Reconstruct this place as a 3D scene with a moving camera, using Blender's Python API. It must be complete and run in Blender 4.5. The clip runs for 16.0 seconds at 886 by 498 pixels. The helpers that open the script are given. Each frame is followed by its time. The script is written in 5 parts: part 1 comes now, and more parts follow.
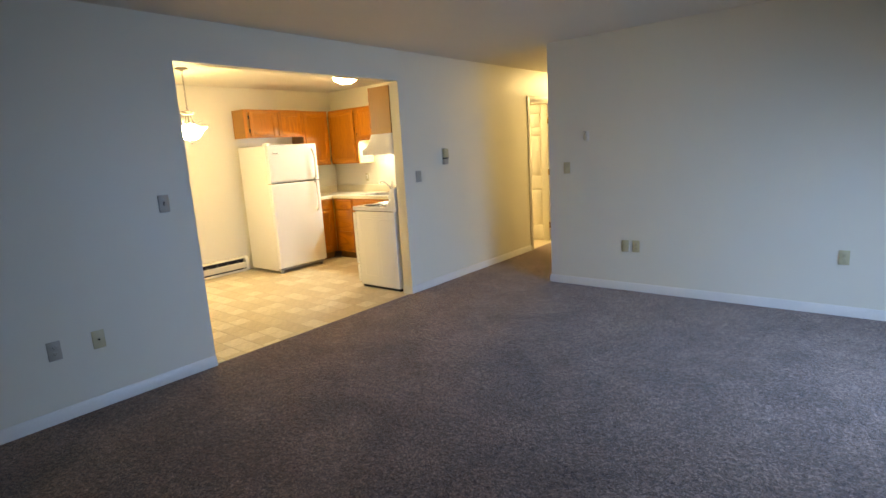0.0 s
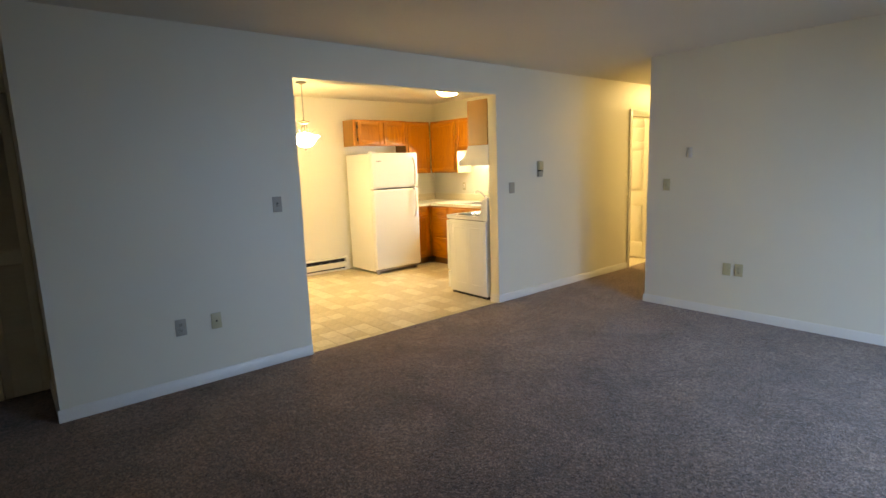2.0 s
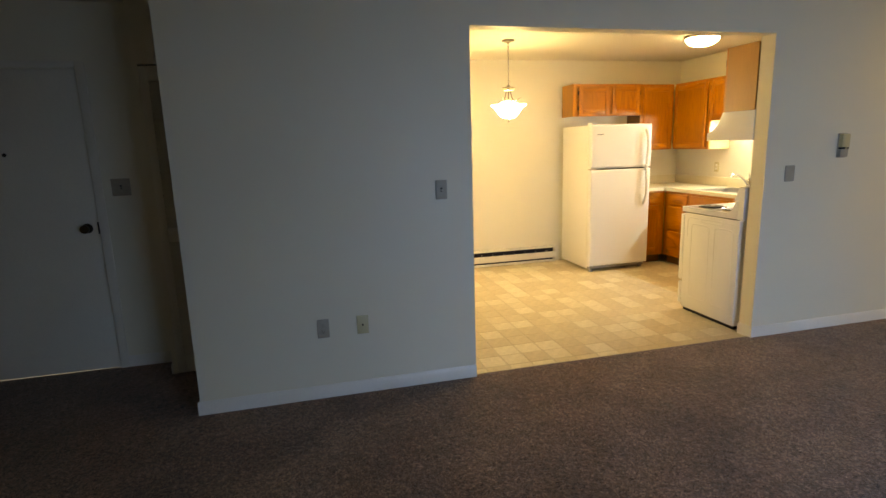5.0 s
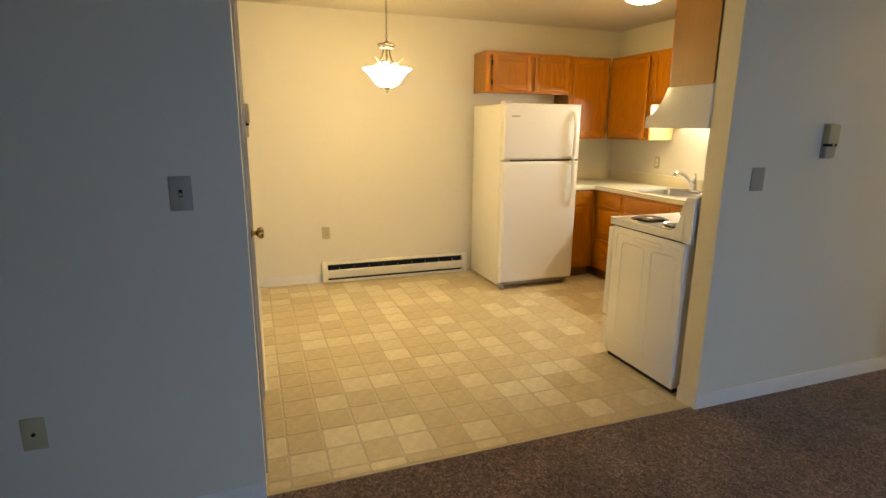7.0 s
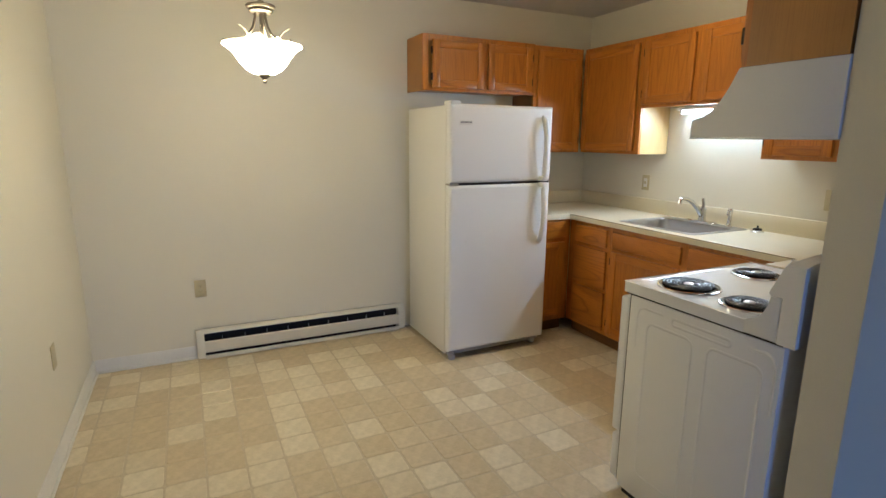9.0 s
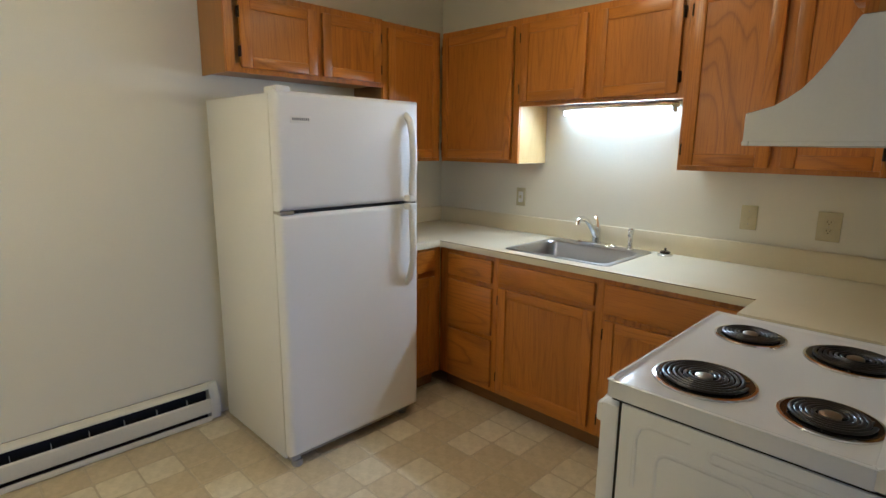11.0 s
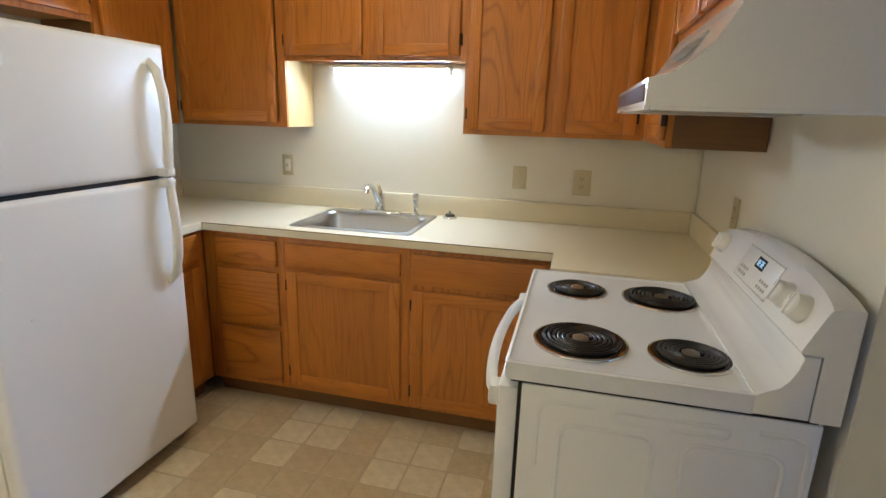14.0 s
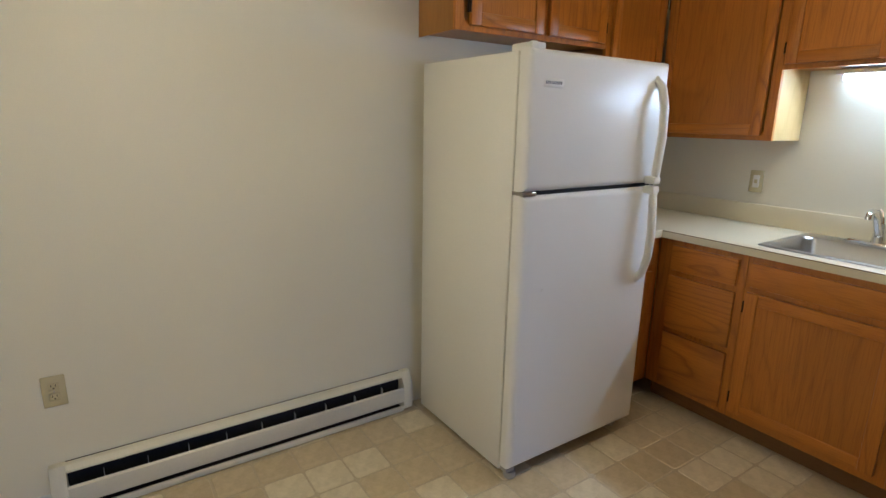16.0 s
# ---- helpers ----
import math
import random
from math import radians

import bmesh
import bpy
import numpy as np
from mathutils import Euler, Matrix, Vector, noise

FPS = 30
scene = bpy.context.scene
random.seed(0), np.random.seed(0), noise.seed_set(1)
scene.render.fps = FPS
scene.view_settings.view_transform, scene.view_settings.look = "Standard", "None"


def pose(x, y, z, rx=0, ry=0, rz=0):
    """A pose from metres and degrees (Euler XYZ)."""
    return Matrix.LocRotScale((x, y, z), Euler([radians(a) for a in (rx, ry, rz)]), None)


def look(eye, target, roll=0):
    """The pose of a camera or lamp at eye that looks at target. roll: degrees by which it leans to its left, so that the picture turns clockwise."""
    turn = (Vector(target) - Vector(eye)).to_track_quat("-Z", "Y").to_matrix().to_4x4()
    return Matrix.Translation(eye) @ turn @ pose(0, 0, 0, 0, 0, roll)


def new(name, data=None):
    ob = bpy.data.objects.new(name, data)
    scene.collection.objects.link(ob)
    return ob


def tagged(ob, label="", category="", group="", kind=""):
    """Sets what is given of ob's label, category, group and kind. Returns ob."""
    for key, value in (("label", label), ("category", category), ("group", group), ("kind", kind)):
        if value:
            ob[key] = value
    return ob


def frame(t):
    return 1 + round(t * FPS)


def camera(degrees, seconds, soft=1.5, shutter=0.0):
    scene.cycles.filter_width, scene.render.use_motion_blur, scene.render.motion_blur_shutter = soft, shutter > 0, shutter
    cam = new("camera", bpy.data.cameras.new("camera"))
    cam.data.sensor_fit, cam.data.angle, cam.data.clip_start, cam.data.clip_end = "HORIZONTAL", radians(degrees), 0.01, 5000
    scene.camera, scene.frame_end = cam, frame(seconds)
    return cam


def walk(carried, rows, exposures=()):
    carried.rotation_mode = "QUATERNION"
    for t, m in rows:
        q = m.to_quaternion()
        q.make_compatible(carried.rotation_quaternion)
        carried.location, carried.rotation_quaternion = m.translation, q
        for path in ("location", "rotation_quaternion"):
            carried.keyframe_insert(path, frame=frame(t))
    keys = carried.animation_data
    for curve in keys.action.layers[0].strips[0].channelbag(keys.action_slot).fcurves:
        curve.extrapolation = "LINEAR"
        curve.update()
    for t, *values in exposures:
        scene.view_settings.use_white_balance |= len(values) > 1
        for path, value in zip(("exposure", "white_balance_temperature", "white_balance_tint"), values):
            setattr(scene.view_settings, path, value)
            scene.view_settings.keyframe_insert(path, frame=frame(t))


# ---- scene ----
cam = camera(80.1, 16.0)
PATH = [
    (0, (3.738, -5.529, 1.468), (2.487, -4.013, 1.099), -3.5),
    (0.5, (3.828, -5.593, 1.466), (2.489, -4.152, 1.104), -2.9),
    (1, (3.935, -5.615, 1.496), (2.523, -4.242, 1.146), -2.3),
    (1.5, (3.967, -5.625, 1.49), (2.498, -4.307, 1.164), -2.1),
    (2, (3.883, -5.557, 1.484), (2.366, -4.293, 1.166), -1.9),
    (2.5, (3.649, -5.47, 1.503), (2.081, -4.266, 1.197), -2.0),
    (3, (3.511, -5.455, 1.503), (1.78, -4.504, 1.184), -2.1),
    (3.2, (3.47, -5.43, 1.513), (1.664, -4.639, 1.177), -2.2),
    (5.3, (3.011, -4.564, 1.468), (1.107, -4.086, 1.083), -1.8),
    (5.5, (2.917, -4.435, 1.455), (1.032, -3.893, 1.065), -1.3),
    (6, (2.674, -4.126, 1.471), (0.811, -3.527, 1.059), -0.7),
    (6.5, (2.309, -3.939, 1.467), (0.462, -3.307, 1.034), 0.0),
    (7, (1.999, -3.741, 1.447), (0.165, -3.082, 0.999), 0.5),
    (7.5, (1.685, -3.517, 1.474), (-0.149, -2.861, 1.019), 0.5),
    (8, (1.321, -3.392, 1.462), (-0.508, -2.727, 1.003), 0.7),
    (8.5, (1.032, -3.297, 1.465), (-0.766, -2.535, 1.032), 0.7),
    (8.7, (0.924, -3.236, 1.458), (-0.864, -2.442, 1.042), 0.6),
    (10.8, (-0.146, -2.784, 1.439), (-1.562, -1.44, 1.003), 0.5),
    (11, (-0.201, -2.744, 1.452), (-1.581, -1.349, 1.066), 0.6),
    (11.5, (-0.439, -2.723, 1.491), (-1.613, -1.125, 1.234), 0.8),
    (12, (-0.595, -2.73, 1.508), (-1.499, -0.961, 1.274), 1.3),
    (12.5, (-0.629, -2.724, 1.498), (-1.281, -0.854, 1.216), 2.3),
    (13, (-0.643, -2.721, 1.49), (-1.056, -0.798, 1.128), 2.8),
    (13.5, (-0.639, -2.71, 1.469), (-0.966, -0.79, 1.014), 2.3),
    (14, (-0.632, -2.713, 1.439), (-1.094, -0.831, 0.943), 1.7),
    (14.5, (-0.659, -2.742, 1.417), (-1.435, -0.968, 0.917), 1.0),
    (15, (-0.68, -2.767, 1.404), (-1.927, -1.288, 0.898), 0.2),
    (15.5, (-0.694, -2.835, 1.412), (-2.274, -1.708, 0.927), 0.3),
    (16, (-0.809, -2.945, 1.419), (-2.421, -1.861, 0.944), 1.1),
]
EXPOSURES = [(0.0, 0.52, 8150, 12), (1.0, 0.54, 8750, 11), (3.2, 0.45, 9400, 10), (5.5, 0.12, 9800, 12), (7.0, -0.19, 9200, 12), (8.0, -0.31, 6800, 16), (8.7, -0.64, 5700, 14), (10.8, -1.03, 5350, 13), (12.5, -0.54, 5400, 14), (14.5, -0.66, 5450, 15), (16.0, -1.03, 5350, 15)]
walk(cam, [(t, look(eye, target, roll)) for t, eye, target, roll in PATH], EXPOSURES)

# ---- world and lights ----
world = bpy.data.worlds.new("world")
scene.world = world
world.use_nodes = True
wn = world.node_tree
sky = wn.nodes.new("ShaderNodeTexSky")
sky.sky_type, sky.sun_disc, sky.sun_elevation, sky.sun_rotation = "NISHITA", False, radians(35), radians(200)
wn.links.new(sky.outputs[0], wn.nodes["Background"].inputs[0])
wn.nodes["Background"].inputs[1].default_value = 0.1

WIN_Y, WIN_W = -2.35, 1.9       # middle and width of the glass door that lights the living room
daylight = new("daylight_lamp", bpy.data.lights.new("daylight_lamp", "AREA"))
daylight.data.shape, daylight.data.size, daylight.data.size_y = "RECTANGLE", 1.95, WIN_W - 0.1
daylight.data.energy, daylight.data.color = 45.0, (0.295, 0.54, 1.1)
daylight.matrix_world = look((5.36, WIN_Y, 1.08), (0.0, WIN_Y + 0.7, -1.9))
daylight.data.spread = radians(118)

PENDANT_GLOW, DOME_GLOW, TUBE_GLOW, HALL_GLOW, BULB_GLOW = 58.0, 40.0, 55.0, 80.0, 90.0
WARM, COOL = (1.0, 0.82, 0.46), (0.72, 0.90, 1.0)


# area lamp added beside the tube, aimed forward and down; no reflector is built
strip = new("strip_lamp_light", bpy.data.lights.new("strip_lamp_light", "AREA"))
strip.data.shape, strip.data.size, strip.data.size_y = "RECTANGLE", 0.60, 0.035
strip.data.energy, strip.data.color = 23.0, (0.80, 0.93, 1.0)
strip.matrix_world = look((-1.575, -0.066, 1.622), (-1.575, -0.85, 1.12))
strip.data.spread = radians(170)


# ---- materials ----
def node(nt, kind, **values):
    n = nt.nodes.new(kind)
    for key, value in values.items():
        n.inputs[key].default_value = value
    return n


def blank(name, rough=0.5, metal=0.0):
    m = bpy.data.materials.new(name)
    m.use_nodes = True
    b = m.node_tree.nodes["Principled BSDF"]
    b.inputs["Roughness"].default_value, b.inputs["Metallic"].default_value = rough, metal
    return m, m.node_tree, b


def place(nt, scale=(1, 1, 1), own=True):
    """Object coordinates, shifted at random for every object."""
    tc = nt.nodes.new("ShaderNodeTexCoord")
    mp = nt.nodes.new("ShaderNodeMapping")
    mp.inputs["Scale"].default_value = scale
    nt.links.new(tc.outputs["Object"], mp.inputs["Vector"])
    if own:
        info = nt.nodes.new("ShaderNodeObjectInfo")
        mul = nt.nodes.new("ShaderNodeMath")
        mul.operation = "MULTIPLY"
        mul.inputs[1].default_value = 37.0
        nt.links.new(info.outputs["Random"], mul.inputs[0])
        nt.links.new(mul.outputs[0], mp.inputs["Location"])
    return mp.outputs[0]


def ramp(nt, fac, stops):
    r = nt.nodes.new("ShaderNodeValToRGB")
    while len(r.color_ramp.elements) < len(stops):
        r.color_ramp.elements.new(0.5)
    for e, (p, c) in zip(r.color_ramp.elements, stops):
        e.position, e.color = p, (*c, 1)
    nt.links.new(fac, r.inputs[0])
    return r.outputs[0]


def noise_tex(nt, vec, scale, detail=3.0, rough=0.55, distort=0.0):
    n = node(nt, "ShaderNodeTexNoise", Scale=scale, Detail=detail, Roughness=rough, Distortion=distort)
    nt.links.new(vec, n.inputs["Vector"])
    return n.outputs["Fac"]


def bump(nt, b, height, strength, distance, after=None):
    n = node(nt, "ShaderNodeBump", Strength=strength, Distance=distance)
    nt.links.new(height, n.inputs["Height"])
    if after:
        nt.links.new(after, n.inputs["Normal"])
    nt.links.new(n.outputs[0], b.inputs["Normal"])
    return n.outputs[0]


def mixed(nt, a, b, fac, mode="MIX"):
    m = nt.nodes.new("ShaderNodeMix")
    m.data_type, m.blend_type = "RGBA", mode
    if isinstance(fac, float):
        m.inputs[0].default_value = fac
    else:
        nt.links.new(fac, m.inputs[0])
    for sock, v in ((m.inputs[6], a), (m.inputs[7], b)):
        if isinstance(v, tuple):
            sock.default_value = (*v, 1)
        else:
            nt.links.new(v, sock)
    return m.outputs[2]


def surface(name, c1, c2, rough=0.5, metal=0.0, big=2.0, fine=60.0, grain=0.15, relief=0.1, depth=0.001, coat=0.0, detail=3.0):
    """Two tones in large soft patches, a fine grain, uneven gloss and a fine relief."""
    m, nt, b = blank(name, rough, metal)
    v = place(nt)
    patches = ramp(nt, noise_tex(nt, v, big, 4.0), [(0.3, c1), (0.7, c2)])
    f = noise_tex(nt, v, fine, detail)
    speck = ramp(nt, f, [(0.25, (1 - grain,) * 3), (0.75, (1 + grain * 0.4,) * 3)])
    nt.links.new(mixed(nt, patches, speck, 1.0, "MULTIPLY"), b.inputs["Base Color"])
    spread = node(nt, "ShaderNodeMapRange")
    spread.inputs["To Min"].default_value, spread.inputs["To Max"].default_value = max(rough - 0.03, 0.02), min(rough + 0.04, 1)
    nt.links.new(noise_tex(nt, v, big * 3.1, 4.0), spread.inputs["Value"])
    nt.links.new(spread.outputs[0], b.inputs["Roughness"])
    if relief:
        bump(nt, b, f, relief, depth)
    b.inputs["Coat Weight"].default_value = coat
    return m


def oak(name, grain_axis, light=(0.54, 0.196, 0.016), dark=(0.25, 0.074, 0.006), rough=0.36, grain=0.75):
    """Stained oak: long pores along the grain, broad cathedral bands and a soft lacquer."""
    m, nt, b = blank(name, rough)
    s = (11.0, 11.0, 0.9) if grain_axis == "z" else (0.9, 0.9, 11.0)
    v = place(nt, s)
    fine = place(nt, tuple(q * (24 if q > 1 else 5) for q in s))
    arches = place(nt, tuple(8.0 if q > 1 else 1.0 for q in s))
    broad = noise_tex(nt, arches, 0.5, 2.2, 0.45, 0.55)
    rings = nt.nodes.new("ShaderNodeMath")
    rings.operation = "MULTIPLY"
    rings.inputs[1].default_value = 17.0
    nt.links.new(broad, rings.inputs[0])
    saw = nt.nodes.new("ShaderNodeMath")
    saw.operation = "FRACT"
    nt.links.new(rings.outputs[0], saw.inputs[0])
    mid = tuple(p * 0.72 + q * 0.28 for p, q in zip(light, dark))
    bands = ramp(nt, saw.outputs[0], [(0.0, mid), (0.18, light), (0.62, light), (0.78, mid), (0.92, tuple(p * 0.2 + q * 0.8 for p, q in zip(light, dark))), (1.0, mid)])
    who = nt.nodes.new("ShaderNodeObjectInfo").outputs["Random"]
    bands = mixed(nt, light, bands, ramp(nt, who, [(0.0, (0.2,) * 3), (0.6, (0.5,) * 3), (1.0, (0.85,) * 3)]))
    tone = ramp(nt, noise_tex(nt, v, 0.25, 2.0), [(0.3, (0.80, 0.77, 0.72)), (0.7, (1.08, 1.06, 1.0))])
    pores = noise_tex(nt, fine, 1.4, 4.0, 0.7)
    lines = ramp(nt, pores, [(0.35, (0.62, 0.53, 0.42)), (0.50, (1, 1, 1))])
    col = mixed(nt, mixed(nt, bands, tone, 1.0, "MULTIPLY"), lines, grain, "MULTIPLY")
    nt.links.new(col, b.inputs["Base Color"])
    bump(nt, b, pores, 0.12, 0.0006)
    b.inputs["Coat Weight"].default_value, b.inputs["Coat Roughness"].default_value = 0.12, 0.35
    return m


def glow(name, colour, strength):
    m, nt, b = blank(name, 0.35)
    b.inputs["Base Color"].default_value = (0.9, 0.88, 0.84, 1)
    b.inputs["Emission Color"].default_value = (*colour, 1)
    b.inputs["Emission Strength"].default_value = strength
    return m


def carpet():
    m, nt, b = blank("carpet_pile", 0.95)
    v = place(nt, own=False)
    tuft = noise_tex(nt, v, 105.0, 4.0, 0.85)
    clump = noise_tex(nt, v, 38.0, 4.0, 0.75)
    tread = noise_tex(nt, v, 2.6, 5.0, 0.6, 0.6)
    base = ramp(nt, tuft, [(0.34, (0.026, 0.018, 0.016)), (0.50, (0.172, 0.116, 0.092)), (0.66, (0.50, 0.355, 0.285))])
    soft = ramp(nt, clump, [(0.32, (0.50, 0.48, 0.47)), (0.68, (1.45, 1.42, 1.4))])
    lanes = ramp(nt, tread, [(0.35, (0.74, 0.73, 0.73)), (0.65, (1.2, 1.19, 1.18))])
    col = mixed(nt, mixed(nt, base, soft, 1.0, "MULTIPLY"), lanes, 1.0, "MULTIPLY")
    nt.links.new(col, b.inputs["Base Color"])
    first = bump(nt, b, clump, 0.7, 0.012)
    bump(nt, b, tuft, 0.9, 0.006, first)
    b.inputs["Sheen Weight"].default_value, b.inputs["Sheen Roughness"].default_value = 0.35, 0.4
    b.inputs["Specular IOR Level"].default_value = 0.1
    return m


def vinyl(name, per_island=False):
    """Embossed sheet vinyl: pale and tan squares, marbled, with a satin gloss."""
    m, nt, b = blank(name, 0.38)
    v = place(nt, own=False)
    if per_island:
        pick = nt.nodes.new("ShaderNodeNewGeometry").outputs["Random Per Island"]
    else:
        pick = nt.nodes.new("ShaderNodeObjectInfo").outputs["Random"]
    tone = ramp(nt, pick, [(0.0, (0.590, 0.487, 0.325)), (0.40, (0.612, 0.508, 0.343)), (0.62, (0.64, 0.540, 0.375)), (0.74, (0.71, 0.625, 0.465)), (1.0, (0.75, 0.670, 0.51))])
    cloud = ramp(nt, noise_tex(nt, v, 26.0, 5.0, 0.65, 0.8), [(0.3, (0.86, 0.85, 0.81)), (0.62, (1.04, 1.04, 1.03))])
    worn = ramp(nt, noise_tex(nt, v, 1.7, 3.0), [(0.3, (0.93, 0.92, 0.9)), (0.7, (1.03, 1.03, 1.03))])
    col = mixed(nt, mixed(nt, tone, cloud, 1.0, "MULTIPLY"), worn, 1.0, "MULTIPLY")
    nt.links.new(col, b.inputs["Base Color"])
    bump(nt, b, noise_tex(nt, v, 90.0, 4.0), 0.12, 0.001)
    return m


WALL = surface("eggshell_wall_paint", (0.765, 0.722, 0.585), (0.795, 0.752, 0.62), 0.45, big=0.7, fine=240.0, grain=0.03, relief=0.10, depth=0.0012)
CEILING = surface("flat_ceiling_paint", (0.70, 0.655, 0.56), (0.74, 0.69, 0.60), 0.8, big=0.6, fine=120.0, grain=0.06, relief=0.35, depth=0.002)
TRIM = surface("semigloss_trim_paint", (0.74, 0.72, 0.66), (0.79, 0.77, 0.71), 0.35, big=3.0, fine=90.0, grain=0.04, relief=0.05)
DOORPAINT = surface("painted_door", (0.72, 0.68, 0.58), (0.78, 0.74, 0.64), 0.38, big=2.0, fine=110.0, grain=0.05, relief=0.06)
ENAMEL = surface("white_enamel", (0.83, 0.835, 0.845), (0.845, 0.85, 0.86), 0.16, big=0.6, fine=150.0, grain=0.02, relief=0.02, coat=0.4)
PEBBLED = surface("pebbled_white_enamel", (0.835, 0.83, 0.82), (0.845, 0.84, 0.83), 0.33, big=0.4, fine=120.0, grain=0.0, relief=0.22, depth=0.0008, coat=0.0, detail=0.0)
SIDEPAINT = surface("warm_white_enamel", (0.83, 0.82, 0.785), (0.845, 0.835, 0.80), 0.3, big=0.6, fine=150.0, grain=0.02, relief=0.06, coat=0.1)
HANDLEPLASTIC = surface("white_plastic", (0.80, 0.79, 0.765), (0.83, 0.82, 0.795), 0.3, big=5.0, fine=100.0, grain=0.02, relief=0.02)
ALMOND = surface("almond_plastic", (0.53, 0.465, 0.275), (0.57, 0.505, 0.305), 0.4, big=20.0, fine=200.0, grain=0.04, relief=0.03)
GREYTRIM = surface("grey_trim_paint", (0.42, 0.39, 0.34), (0.48, 0.45, 0.39), 0.4, big=3.0, fine=90.0, grain=0.05, relief=0.05)
GREYPLATE = surface("grey_plate", (0.37, 0.34, 0.28), (0.42, 0.39, 0.32), 0.45, big=20.0, fine=200.0, grain=0.05, relief=0.03)
LAMINATE = surface("cream_laminate", (0.73, 0.652, 0.455), (0.77, 0.69, 0.505), 0.33, big=1.2, fine=260.0, grain=0.06, relief=0.03)
HEATERPAINT = surface("heater_enamel", (0.70, 0.67, 0.56), (0.75, 0.72, 0.61), 0.4, big=3.0, fine=120.0, grain=0.04, relief=0.04)
BLACK = surface("black_enamel", (0.010, 0.010, 0.011), (0.016, 0.016, 0.017), 0.1, big=8.0, fine=200.0, grain=0.2, relief=0.05)
COIL = surface("burner_coil", (0.010, 0.0095, 0.0095), (0.020, 0.019, 0.018), 0.30, big=20.0, fine=300.0, grain=0.3, relief=0.05)
ENAMEL_BLACK = surface("black_enamel", (0.010, 0.010, 0.010), (0.016, 0.015, 0.015), 0.08, big=9.0, fine=120.0, grain=0.1, relief=0.0)
# near black: the shade inside slots and gaps, put into the colour
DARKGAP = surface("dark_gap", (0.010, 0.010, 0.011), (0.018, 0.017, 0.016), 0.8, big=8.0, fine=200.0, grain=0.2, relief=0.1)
STEEL = surface("brushed_stainless", (0.44, 0.435, 0.42), (0.53, 0.525, 0.51), 0.30, 1.0, big=2.0, fine=60.0, grain=0.03, relief=0.0)
CHROME = surface("chrome", (0.72, 0.72, 0.72), (0.78, 0.78, 0.78), 0.1, 1.0, big=8.0, fine=200.0, grain=0.03, relief=0.0)
NICKEL = surface("brushed_nickel", (0.42, 0.39, 0.34), (0.52, 0.48, 0.42), 0.3, 1.0, big=15.0, fine=250.0, grain=0.08, relief=0.04)
PEWTER = surface("dark_brushed_nickel", (0.20, 0.175, 0.14), (0.27, 0.24, 0.19), 0.35, 1.0, big=15.0, fine=250.0, grain=0.08, relief=0.04)
BRASS = surface("worn_brass", (0.40, 0.27, 0.10), (0.50, 0.35, 0.14), 0.26, 1.0, big=20.0, fine=200.0, grain=0.1, relief=0.04)
BROWNTRIM = surface("brown_trim", (0.085, 0.030, 0.014), (0.11, 0.040, 0.019), 0.55, big=10.0, fine=200.0, grain=0.2, relief=0.05)
BROWNTRIM.node_tree.nodes["Principled BSDF"].inputs["Specular IOR Level"].default_value = 0.08
BRONZE = surface("dark_bronze", (0.05, 0.035, 0.022), (0.08, 0.055, 0.033), 0.4, 0.9, big=20.0, fine=300.0, grain=0.2, relief=0.05)
VENEER = oak("pale_veneer", "z", (0.70, 0.52, 0.24), (0.62, 0.44, 0.18), 0.45, 0.3)
OAK = oak("stained_oak_upright", "z")
OAKH = oak("stained_oak_level", "x")
# darker oak for plinths, and for end panels with corner shade in the colour
OAKDARK = oak("dark_oak_with_shade", "x", (0.20, 0.095, 0.025), (0.15, 0.067, 0.017), 0.5, 0.4)
SIDEWOOD = oak("side_veneer", "z", (0.45, 0.212, 0.040), (0.37, 0.165, 0.028), 0.4, 0.35)
CARPET = carpet()
TILE = vinyl("vinyl_square")
TILEREST = vinyl("vinyl_squares_beyond", True)
GROUT = surface("vinyl_joint", (0.545, 0.455, 0.315), (0.585, 0.495, 0.347), 0.45, big=2.0, fine=80.0, grain=0.12, relief=0.08)
FROST = glow("frosted_glass_lit", WARM, PENDANT_GLOW)
LINER = glow("frosted_glass_inside", WARM, PENDANT_GLOW * 0.45)
BULB = glow("bulb_glass_lit", WARM, BULB_GLOW)
DOMEGLASS = glow("dome_glass_lit", WARM, DOME_GLOW)
TUBE = glow("fluorescent_tube_lit", COOL, TUBE_GLOW)
HALLGLASS = glow("hall_glass_lit", WARM, HALL_GLOW)
ROOMGLASS = glow("room_glass_lit", WARM, HALL_GLOW * 1.8)
GLASS, _nt, _b = blank("window_glass", 0.02)
_b.inputs["Transmission Weight"].default_value, _b.inputs["IOR"].default_value = 1.0, 1.45
SCREEN = glow("clock_digits_lit", (0.35, 0.75, 1.0), 1.2)
LAWN = surface("far_grass", (0.05, 0.08, 0.025), (0.08, 0.11, 0.04), 0.9, big=0.3, fine=20.0, grain=0.3, relief=0.3, depth=0.02)
RUBBER = surface("grey_rubber", (0.07, 0.068, 0.066), (0.10, 0.097, 0.093), 0.6, big=10.0, fine=150.0, grain=0.1, relief=0.05)
BADGE = surface("grey_print", (0.20, 0.20, 0.21), (0.25, 0.25, 0.26), 0.4, big=20.0, fine=200.0, grain=0.03, relief=0.0)
FRIDGEGREY = surface("grey_plastic", (0.34, 0.33, 0.32), (0.40, 0.39, 0.37), 0.4, big=10.0, fine=150.0, grain=0.05, relief=0.04)


# ---- building helpers ----
BASE = {}


